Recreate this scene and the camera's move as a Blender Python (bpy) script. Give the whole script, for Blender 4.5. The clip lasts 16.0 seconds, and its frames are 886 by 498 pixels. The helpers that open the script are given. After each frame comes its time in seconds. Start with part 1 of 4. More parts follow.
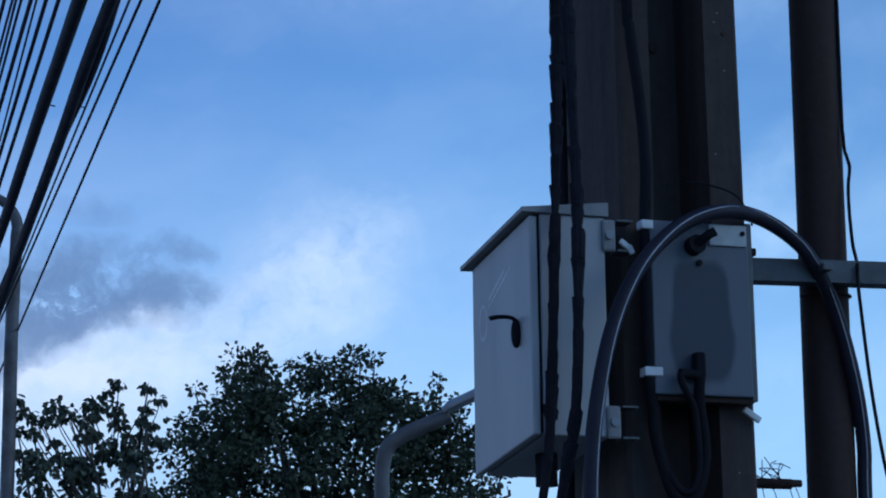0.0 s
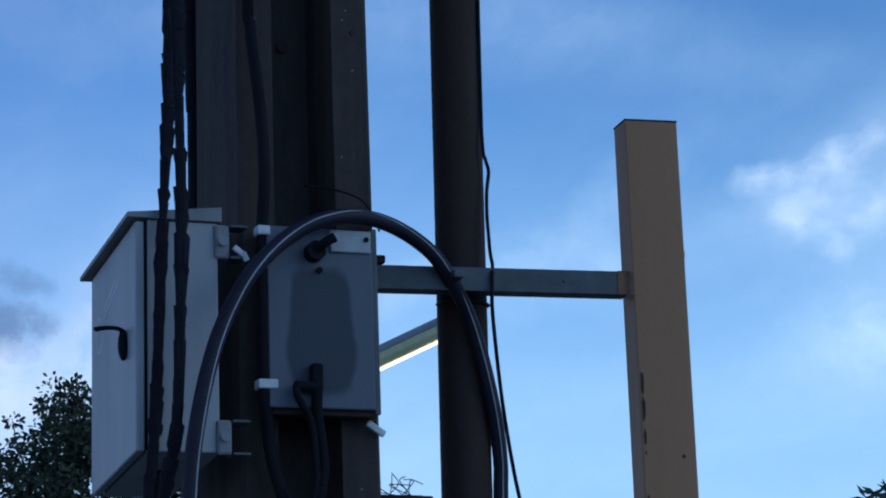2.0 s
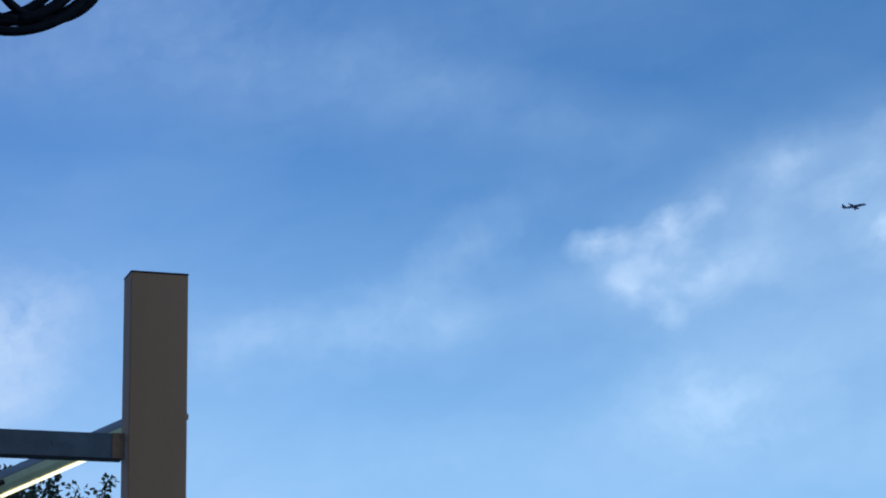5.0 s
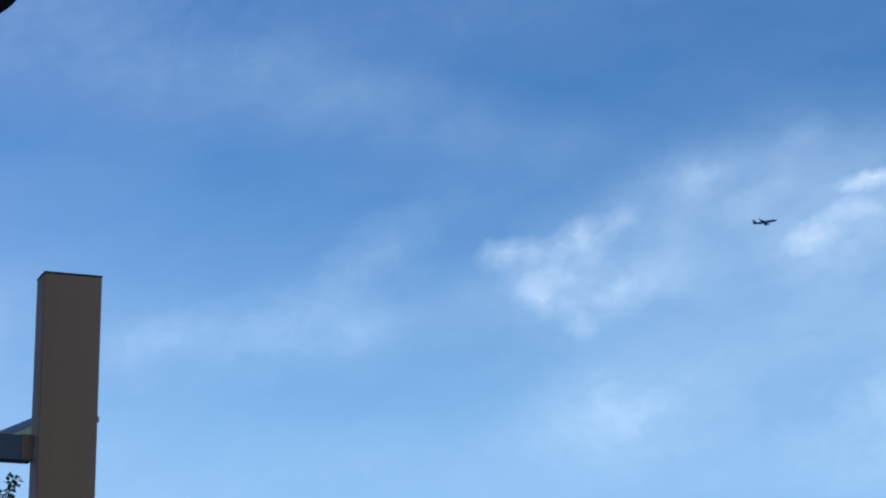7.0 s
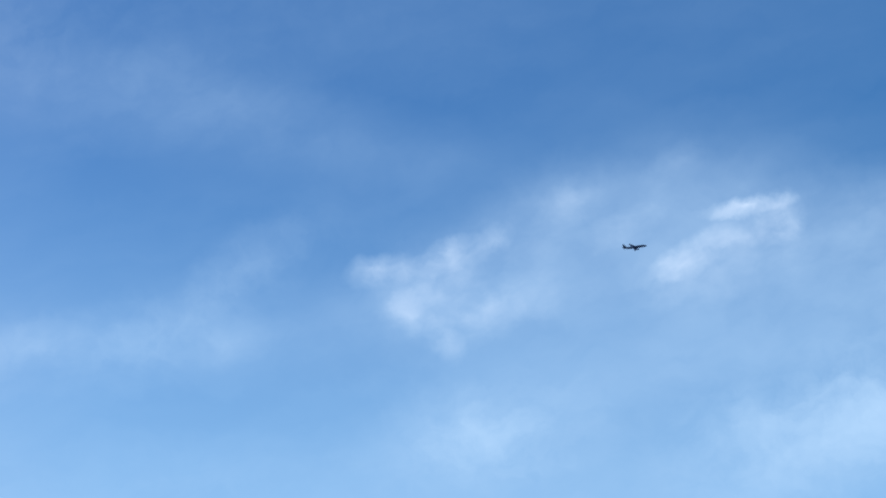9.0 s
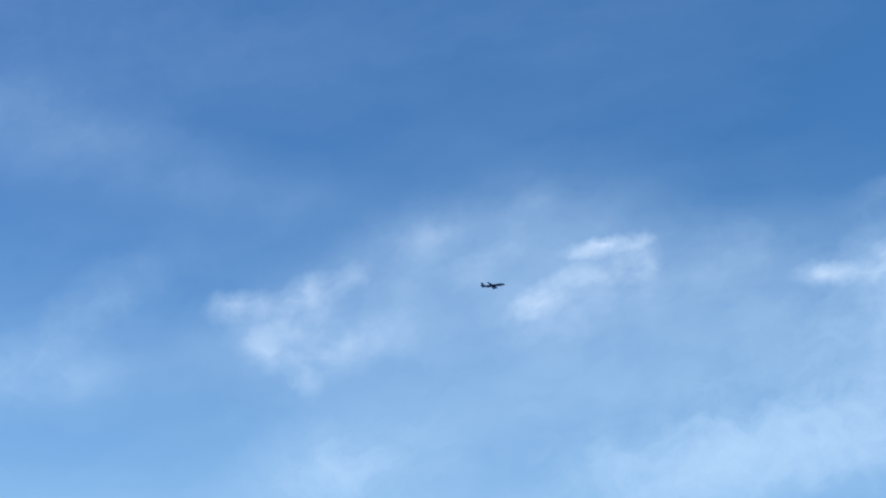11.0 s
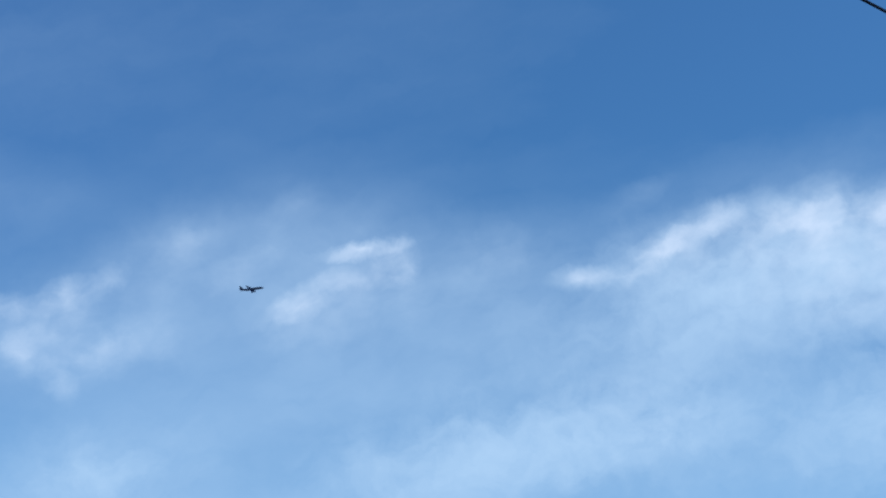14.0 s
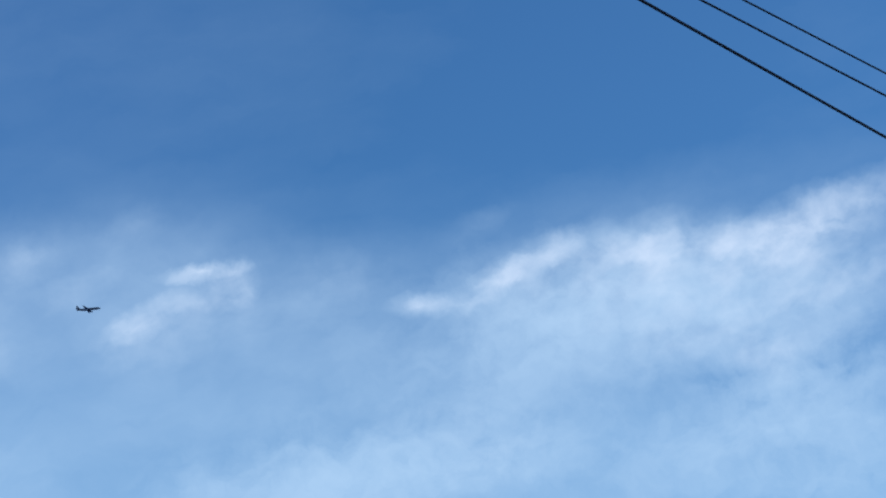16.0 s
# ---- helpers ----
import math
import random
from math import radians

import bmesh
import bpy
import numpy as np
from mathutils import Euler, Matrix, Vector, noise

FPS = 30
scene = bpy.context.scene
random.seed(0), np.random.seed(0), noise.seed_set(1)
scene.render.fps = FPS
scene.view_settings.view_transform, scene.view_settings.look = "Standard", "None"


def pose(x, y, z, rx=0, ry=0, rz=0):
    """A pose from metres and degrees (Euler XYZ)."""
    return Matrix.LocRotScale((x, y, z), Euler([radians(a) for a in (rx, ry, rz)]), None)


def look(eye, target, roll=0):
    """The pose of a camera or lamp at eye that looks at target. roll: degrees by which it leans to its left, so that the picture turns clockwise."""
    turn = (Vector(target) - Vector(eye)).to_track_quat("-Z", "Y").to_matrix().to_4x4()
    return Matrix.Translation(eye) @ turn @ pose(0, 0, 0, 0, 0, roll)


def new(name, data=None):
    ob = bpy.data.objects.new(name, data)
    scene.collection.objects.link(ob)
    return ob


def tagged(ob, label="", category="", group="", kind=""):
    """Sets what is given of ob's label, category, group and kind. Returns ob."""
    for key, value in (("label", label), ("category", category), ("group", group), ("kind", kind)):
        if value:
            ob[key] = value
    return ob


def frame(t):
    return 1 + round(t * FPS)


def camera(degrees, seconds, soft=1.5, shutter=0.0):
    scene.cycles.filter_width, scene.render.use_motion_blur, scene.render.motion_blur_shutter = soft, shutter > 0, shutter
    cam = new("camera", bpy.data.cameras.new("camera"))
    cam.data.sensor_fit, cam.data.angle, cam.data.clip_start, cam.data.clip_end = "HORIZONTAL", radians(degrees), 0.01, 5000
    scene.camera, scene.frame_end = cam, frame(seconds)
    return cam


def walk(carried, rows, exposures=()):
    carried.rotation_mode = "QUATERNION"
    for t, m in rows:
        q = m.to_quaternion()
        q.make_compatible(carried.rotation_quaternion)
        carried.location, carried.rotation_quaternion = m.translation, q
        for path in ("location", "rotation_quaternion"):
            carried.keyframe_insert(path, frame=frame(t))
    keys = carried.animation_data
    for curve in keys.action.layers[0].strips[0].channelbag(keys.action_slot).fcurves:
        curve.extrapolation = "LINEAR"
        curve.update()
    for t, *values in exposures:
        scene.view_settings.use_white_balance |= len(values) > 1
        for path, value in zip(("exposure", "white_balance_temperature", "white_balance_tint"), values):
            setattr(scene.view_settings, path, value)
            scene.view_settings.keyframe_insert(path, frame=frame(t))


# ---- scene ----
# ---------------------------------------------------------------- camera
cam = camera(21.35, 16.0, soft=2.0)
# seconds, eye, azimuth from +y towards +x, tilt, lean (degrees)
PATH = (
    (0.0, (0.000, -0.000, 1.600), -3.47, 13.00, -0.78),
    (0.5, (0.027, 0.000, 1.603), -2.65, 12.61, -1.15),
    (1.0, (0.110, 0.019, 1.599), -1.22, 12.71, -1.79),
    (1.5, (0.196, 0.079, 1.595), 0.79, 12.94, -2.55),
    (2.0, (0.381, 0.203, 1.596), 0.53, 13.62, -2.04),
    (2.5, (0.572, 0.311, 1.732), -0.27, 13.47, -2.25),
    (3.0, (0.802, 0.321, 1.775), -0.79, 14.33, -1.91),
    (3.5, (0.955, 0.333, 1.802), 0.00, 15.04, -1.38),
    (4.0, (1.010, 0.346, 1.811), 1.95, 15.24, -1.37),
    (4.2, (0.998, 0.357, 1.808), 2.91, 15.18, -1.53),
    (6.3, (0.968, 0.364, 1.812), 5.90, 14.66, -0.49),
    (6.5, (0.969, 0.364, 1.812), 6.17, 14.79, -0.44),
    (7.0, (0.968, 0.364, 1.813), 6.89, 15.04, -0.33),
    (7.5, (0.965, 0.363, 1.815), 7.66, 15.31, -0.07),
    (8.0, (0.960, 0.363, 1.817), 8.48, 15.24, 0.16),
    (8.5, (0.960, 0.363, 1.814), 9.31, 15.19, 0.41),
    (9.0, (0.960, 0.363, 1.814), 10.15, 15.46, 0.59),
    (11.5, (0.960, 0.363, 1.814), 14.75, 16.40, -0.25),
    (12.0, (0.960, 0.363, 1.814), 15.97, 16.31, -0.84),
    (12.5, (0.960, 0.363, 1.814), 17.43, 16.49, -1.16),
    (13.0, (0.960, 0.363, 1.814), 18.30, 16.55, -1.33),
    (13.5, (0.960, 0.363, 1.814), 19.12, 16.34, -1.27),
    (14.0, (0.960, 0.363, 1.814), 19.84, 16.43, -1.25),
    (14.5, (0.960, 0.363, 1.814), 20.74, 16.54, -1.21),
    (15.0, (0.960, 0.363, 1.814), 21.71, 16.69, -0.96),
    (15.5, (0.960, 0.363, 1.814), 22.70, 16.85, -1.22),
    (16.0, (0.960, 0.363, 1.814), 23.92, 16.98, -1.14),
)


def aim(az, el):
    a, e = radians(az), radians(el)
    return Vector((math.sin(a) * math.cos(e), math.cos(a) * math.cos(e), math.sin(e)))


EXPOSURES = ((0.0, 0.35), (1.0, 0.40), (2.0, 0.36), (3.0, 0.22), (4.0, 0.17), (6.5, 0.14), (9.0, 0.1), (12.0, 0.05), (16.0, -0.03))
walk(cam, [(t, look(eye, Vector(eye) + aim(az, el), lean)) for t, eye, az, el, lean in PATH], EXPOSURES)

# ---------------------------------------------------------------- world, sun
SUN_AZ, SUN_EL = 105.0, 27.0
world = bpy.data.worlds.new("world")
scene.world = world
world.use_nodes = True
wn, wl = world.node_tree.nodes, world.node_tree.links
wn.clear()


def wnode(kind, **props):
    n = wn.new(kind)
    for key, value in props.items():
        if key == "operation":
            n.operation = value
        elif key == "blend_type":
            n.blend_type = value
        elif key == "data_type":
            n.data_type = value
        elif key == "vector_type":
            n.vector_type = value
        elif key == "gradient_type":
            n.gradient_type = value
    return n


def wmath(op, a, b=None, c=None, clamp=False):
    n = wnode("ShaderNodeMath", operation=op)
    n.use_clamp = clamp
    for i, value in enumerate((a, b, c)):
        if value is None:
            continue
        if isinstance(value, (int, float)):
            n.inputs[i].default_value = value
        else:
            wl.new(value, n.inputs[i])
    return n.outputs[0]


def wnoise(vector, scale, detail, rough, distort=0.0):
    n = wnode("ShaderNodeTexNoise")
    wl.new(vector, n.inputs["Vector"])
    n.inputs["Scale"].default_value, n.inputs["Detail"].default_value = scale, detail
    n.inputs["Roughness"].default_value, n.inputs["Distortion"].default_value = rough, distort
    return n


def wstretch(vector, rot, sx, sy):
    n = wnode("ShaderNodeMapping", vector_type="TEXTURE")
    wl.new(vector, n.inputs["Vector"])
    n.inputs["Rotation"].default_value = (0, 0, radians(rot))
    n.inputs["Scale"].default_value = (sx, sy, 1)
    return n.outputs[0]


sky = wnode("ShaderNodeTexSky")
sky.sky_type, sky.sun_disc = "NISHITA", False
sky.sun_elevation, sky.sun_rotation = radians(SUN_EL), radians(SUN_AZ)
sky.altitude, sky.air_density, sky.dust_density, sky.ozone_density = 0, 1.0, 0.6, 3.0

# direction on the sky's dome as azimuth and height in degrees
coords = wnode("ShaderNodeTexCoord")
sep = wnode("ShaderNodeSeparateXYZ")
wl.new(coords.outputs["Generated"], sep.inputs[0])
azimuth = wmath("MULTIPLY", wmath("ARCTAN2", sep.outputs[0], sep.outputs[1]), 57.29578)
height = wmath("MULTIPLY", wmath("ARCSINE", sep.outputs[2]), 57.29578)
comb = wnode("ShaderNodeCombineXYZ")
wl.new(azimuth, comb.inputs[0])
wl.new(height, comb.inputs[1])
dome = comb.outputs[0]


def warped(amount, scale, detail):
    n = wnoise(dome, scale, detail, 0.62)
    sub = wnode("ShaderNodeVectorMath", operation="SUBTRACT")
    wl.new(n.outputs["Color"], sub.inputs[0])
    sub.inputs[1].default_value = (0.5, 0.5, 0.5)
    mad = wnode("ShaderNodeVectorMath", operation="MULTIPLY_ADD")
    wl.new(sub.outputs[0], mad.inputs[0])
    mad.inputs[1].default_value = (amount, amount, 0)
    wl.new(dome, mad.inputs[2])
    return mad.outputs[0]


soft_dome = warped(1.7, 0.5, 7)
fine_dome = warped(0.62, 1.1, 5)
sums = {"puff": None, "gloom": None, "crest": None, "mist": None}


def cloud(which, az, el, rx, ry, rot, amount):
    m = wnode("ShaderNodeMapping", vector_type="TEXTURE")
    wl.new(soft_dome if which in ("puff", "gloom") else fine_dome, m.inputs["Vector"])
    m.inputs["Location"].default_value = (az, el, 0)
    m.inputs["Rotation"].default_value = (0, 0, radians(rot))
    m.inputs["Scale"].default_value = (rx * 1.5, ry * 1.6, 1)
    g = wnode("ShaderNodeTexGradient", gradient_type="SPHERICAL")
    wl.new(m.outputs[0], g.inputs[0])
    sums[which] = wmath("MULTIPLY_ADD", g.outputs["Fac"], amount, 0.0 if sums[which] is None else sums[which])


def puff(*numbers):
    cloud("puff", *numbers)


def gloom(*numbers):
    cloud("gloom", *numbers)


def crest(*numbers):
    cloud("crest", *numbers)


def mist(*numbers):
    cloud("mist", *numbers)


gloom(-13.10, 11.88, 2.20, 0.85, 10, 0.95)
gloom(-10.28, 12.88, 0.96, 0.30, 10, 0.5)
gloom(-11.31, 11.71, 1.65, 0.52, 8, 0.8)
gloom(-12.11, 13.74, 0.83, 0.30, -5, 0.2)
gloom(-13.69, 10.98, 1.79, 0.69, 20, 0.8)
puff(-6.92, 12.49, 2.34, 1.52, 20, 0.36)
puff(-4.80, 13.31, 2.76, 1.24, 20, 0.22)
puff(-10.82, 11.37, 0.83, 0.28, 5, 0.5)
puff(-12.85, 9.85, 4.13, 1.24, 5, 0.85)
puff(-8.59, 10.98, 4.13, 1.10, 5, 0.55)
puff(5.89, 15.27, 2.34, 0.69, 32, 0.14)
puff(4.00, 14.24, 2.07, 0.83, 35, 0.17)
puff(-1.27, 12.70, 1.52, 0.83, 15, 0.3)
puff(-6.30, 12.57, 2.20, 1.38, 30, 0.35)
puff(-0.62, 19.70, 6.34, 1.24, -4, 0.1)
puff(5.58, 18.17, 4.13, 0.83, -10, 0.05)
puff(5.26, 14.82, 2.34, 0.69, 32, 0.17)
puff(2.67, 12.81, 3.03, 0.83, 10, 0.25)
puff(4.26, 18.76, 4.82, 0.96, -12, 0.06)
puff(26.15, 15.33, 4.41, 1.79, 8, 0.52)
puff(20.36, 11.75, 5.51, 1.52, 15, 0.45)
puff(23.86, 11.90, 2.76, 1.10, 15, 0.35)
puff(11.55, 10.93, 2.20, 0.96, 5, 0.45)
puff(29.55, 15.84, 4.96, 1.52, 8, 0.55)
puff(32.97, 14.16, 3.31, 1.65, 8, 0.65)
puff(30.33, 11.84, 5.79, 1.65, 10, 0.5)
puff(33.73, 11.27, 4.13, 1.93, 5, 0.55)
puff(24.31, 11.49, 4.82, 1.10, 5, 0.45)
puff(-6.07, 12.76, 1.24, 0.55, 25, 0.2)
gloom(-12.77, 12.43, 0.83, 0.41, 15, 0.5)
gloom(-10.41, 11.92, 1.10, 0.25, 5, 0.5)
gloom(-13.15, 11.20, 1.10, 0.41, 15, 0.5)
puff(2.12, 13.05, 4.13, 0.83, 8, 0.2)
puff(11.10, 11.05, 2.76, 1.24, 20, 0.35)
puff(19.42, 10.62, 3.31, 1.65, 15, 0.5)
puff(11.40, 10.67, 1.93, 0.96, -40, 0.2)
puff(3.50, 9.71, 5.51, 0.83, 3, 0.25)
puff(-7.65, 21.23, 5.79, 2.34, 0, 0.26)
gloom(-13.57, 11.53, 1.52, 0.62, 10, 0.7)
gloom(-14.14, 10.23, 0.83, 0.41, 30, 0.6)
puff(27.21, 14.45, 3.58, 2.07, 8, 0.3)
puff(3.82, 21.66, 9.65, 2.07, 0, 0.13)
# the bright heads and torn edges of the nearer clouds
crest(8.58, 14.91, 0.75, 0.30, 10, 0.6)
crest(10.27, 15.29, 0.68, 0.30, 25, 0.55)
crest(11.33, 15.58, 0.54, 0.25, 30, 0.35)
crest(9.72, 14.45, 1.23, 0.54, 20, 0.3)
crest(9.31, 13.90, 0.82, 0.34, -50, 0.25)
crest(10.24, 13.30, 0.54, 0.30, -60, 0.5)
crest(11.28, 13.93, 0.95, 0.48, 30, 0.35)
crest(10.43, 14.33, 2.04, 1.09, 15, 0.22)
crest(12.84, 14.07, 1.23, 0.61, 10, 0.18)
crest(13.40, 16.55, 0.95, 0.41, 30, 0.16)
crest(14.69, 16.00, 0.95, 0.34, 20, 0.22)
crest(16.00, 17.37, 0.82, 0.34, 30, 0.16)
crest(15.54, 14.76, 0.68, 0.54, 10, 0.25)
crest(12.83, 15.59, 2.18, 1.23, 20, 0.12)
crest(17.85, 16.41, 0.89, 0.18, 8, 1)
crest(18.63, 16.16, 0.48, 0.48, 0, 0.5)
crest(17.84, 15.83, 0.95, 0.48, 10, 0.3)
crest(16.40, 15.23, 1.09, 0.30, 28, 0.6)
crest(16.96, 14.60, 1.50, 0.68, 20, 0.25)
crest(18.97, 15.53, 0.54, 0.82, 0, 0.2)
crest(17.12, 15.84, 2.59, 1.50, 15, 0.12)
crest(23.33, 15.64, 0.68, 0.27, 4, 0.7)
crest(24.48, 15.69, 0.68, 0.25, 4, 0.4)
crest(25.21, 16.18, 0.82, 0.30, 37, 0.75)
crest(26.38, 16.76, 0.95, 0.33, 24, 0.75)
crest(27.96, 16.83, 1.09, 0.48, 4, 0.55)
crest(29.40, 17.03, 0.95, 0.54, 14, 0.6)
crest(31.22, 16.79, 1.09, 0.48, 4, 0.5)
crest(32.94, 17.15, 1.23, 0.61, 19, 0.75)
crest(27.91, 15.87, 3.00, 0.82, 7, 0.4)
crest(31.43, 15.68, 2.72, 1.23, 7, 0.45)
crest(32.01, 14.01, 0.95, 0.61, 9, 0.5)
crest(29.26, 14.57, 2.18, 0.68, 9, 0.28)
crest(21.19, 16.06, 1.23, 0.61, 9, 0.25)
crest(24.82, 17.50, 0.82, 0.27, 29, 0.16)
crest(23.54, 12.72, 2.18, 0.54, 11, 0.25)
crest(25.06, 11.86, 1.63, 0.68, 7, 0.3)
crest(34.90, 17.71, 1.63, 0.54, 14, 0.6)
crest(34.07, 16.01, 2.45, 1.23, 7, 0.4)
crest(13.00, 16.45, 1.50, 0.75, 30, 0.1)
crest(4.84, 12.99, 0.95, 0.41, 20, 0.2)
crest(0.07, 12.80, 1.36, 0.41, 5, 0.2)
mist(17.91, 15.26, 4.50, 1.23, 7, 0.25)
mist(22.16, 14.40, 4.09, 1.23, 7, 0.27)
mist(27.11, 13.98, 4.09, 1.23, 7, 0.23)
mist(15.77, 16.75, 3.41, 0.95, 5, 0.13)
mist(29.44, 17.85, 4.77, 0.82, 9, 0.15)
mist(14.45, 12.24, 3.41, 1.09, -1, 0.19)
mist(19.46, 13.06, 3.41, 0.82, 5, 0.15)
mist(12.84, 14.76, 5.18, 1.63, 12, 0.23)
mist(20.68, 15.76, 2.72, 1.23, 10, 0.25)
mist(7.92, 13.46, 3.41, 1.09, 10, 0.15)
mist(19.62, 13.59, 3.54, 0.95, 8, 0.19)
mist(6.36, 17.78, 4.09, 1.09, -6, 0.076)
mist(13.95, 16.30, 4.09, 1.23, 21, 0.15)
mist(15.33, 12.72, 4.09, 1.09, 9, 0.13)
mist(15.98, 10.12, 5.18, 0.95, 6, 0.28)
mist(14.79, 12.14, 3.41, 1.36, 5, 0.15)
mist(16.80, 16.28, 1.63, 0.82, 20, 0.19)
mist(9.86, 9.80, 4.09, 0.82, 4, 0.15)
mist(-0.09, 18.95, 5.18, 1.09, 3, 0.13)
mist(8.58, 17.93, 3.54, 0.75, -8, 0.072)
mist(3.55, 18.73, 4.09, 0.95, -5, 0.06)
mist(28.35, 16.12, 3.81, 1.02, 7, 0.3)
mist(32.15, 15.91, 3.00, 1.36, 7, 0.35)
crest(25.50, 16.24, 1.63, 0.54, 19, 0.2)
crest(29.80, 16.60, 2.72, 0.68, 7, 0.25)

# broken edges and streaks of the cloud, thin haze thicker towards the horizon
wisps = wnoise(wstretch(soft_dome, 16, 1.9, 1.0), 0.55, 8, 0.58).outputs["Fac"]
crisp = wnoise(soft_dome, 1.6, 7, 0.6).outputs["Fac"]
veil = wnoise(wstretch(soft_dome, 12, 4.0, 1.3), 0.3, 7, 0.55).outputs["Fac"]
body = wmath("MULTIPLY", sums["puff"], sums["puff"])
body = wmath("ADD", wmath("MULTIPLY", body, 0.75), wmath("MULTIPLY", sums["puff"], 0.35))
gain = wmath("ADD", wmath("MULTIPLY_ADD", wisps, 2.1, -0.5), wmath("MULTIPLY_ADD", crisp, 1.5, -0.5))
white = wmath("MULTIPLY", body, wmath("MAXIMUM", gain, 0.05))
torn = wnoise(wstretch(fine_dome, 18, 1.5, 1.0), 1.3, 6, 0.52).outputs["Fac"]
heads = wmath("MULTIPLY", sums["crest"], wmath("MAXIMUM", wmath("MULTIPLY_ADD", torn, 2.6, -0.45), 0.1))
white = wmath("MULTIPLY_ADD", sums["mist"], wmath("MULTIPLY_ADD", wisps, 1.7, 0.0), white)
thin = wmath("MULTIPLY", wmath("MAXIMUM", wmath("SUBTRACT", veil, 0.44), 0.0), 0.32)
optical = wmath("MULTIPLY", wmath("ADD", white, thin), -1.05)
cover = wmath("MULTIPLY", wmath("SUBTRACT", 1.0, wmath("EXPONENT", optical)), 0.92)
bright = wmath("MULTIPLY", wmath("SUBTRACT", 1.0, wmath("EXPONENT", wmath("MULTIPLY", wmath("MULTIPLY", heads, wmath("MULTIPLY_ADD", heads, 0.45, 0.78)), -1.15))), 0.92)
low = wmath("MULTIPLY_ADD", height, -0.088, 1.76, clamp=True)
haze = wmath("MULTIPLY", wmath("POWER", low, 2.0), wmath("MULTIPLY_ADD", veil, 1.0, 0.38), clamp=True)
gloom_gain = wmath("MAXIMUM", wmath("ADD", wmath("MULTIPLY_ADD", wisps, 3.4, -1.1), wmath("MULTIPLY_ADD", crisp, 3.4, -1.45)), 0.0)
dark = wmath("MULTIPLY", wmath("SUBTRACT", 1.0, wmath("EXPONENT", wmath("MULTIPLY", wmath("MULTIPLY", sums["gloom"], gloom_gain), -2.4))), 0.9)


def wmix(kind, factor, a, b):
    n = wnode("ShaderNodeMix", data_type="RGBA", blend_type=kind)
    for socket, value in ((n.inputs[0], factor), (n.inputs[6], a), (n.inputs[7], b)):
        if isinstance(value, (int, float)):
            socket.default_value = value
        elif isinstance(value, tuple):
            socket.default_value = (*value, 1)
        else:
            wl.new(value, socket)
    return n.outputs[2]


west = wmath("MULTIPLY_ADD", azimuth, -0.04, 0.84, clamp=True)
blue = wmix("MULTIPLY", 1.0, sky.outputs[0], wmix("MIX", west, (0.425, 0.83, 1.19), (0.64, 1.04, 1.48)))
edge = wmath("MULTIPLY_ADD", azimuth, -0.1, -0.4, clamp=True)
blue = wmix("MULTIPLY", edge, blue, (0.84, 0.86, 0.9))
sunward = wmath("MULTIPLY_ADD", azimuth, -0.05, 0.1, clamp=True)
haze_tone = wmix("MIX", wmath("MULTIPLY", sunward, 0.75), (2.9, 5.35, 8.7), (4.6, 6.1, 8.75))
blue = wmix("MIX", haze, blue, haze_tone)
cloud_tone = wmix("MIX", sunward, (5.0, 7.2, 9.9), (7.6, 7.7, 8.9))
clouded = wmix("MIX", cover, blue, cloud_tone)
clouded = wmix("MIX", bright, clouded, wmix("MIX", bright, (5.3, 7.5, 10.1), (7.6, 8.8, 10.9)))
clouded = wmix("MIX", dark, clouded, (1.05, 1.95, 3.9))
background = wnode("ShaderNodeBackground")
background.inputs["Strength"].default_value = 0.1
wl.new(clouded, background.inputs["Color"])
out = wnode("ShaderNodeOutputWorld")
wl.new(background.outputs[0], out.inputs[0])

sun = new("sun", bpy.data.lights.new("sun", "SUN"))
sun.data.energy, sun.data.angle, sun.data.color = 0.14, radians(25), (1.0, 0.9, 0.78)
sun.matrix_world = look(aim(SUN_AZ, SUN_EL) * 50, (0, 0, 0))


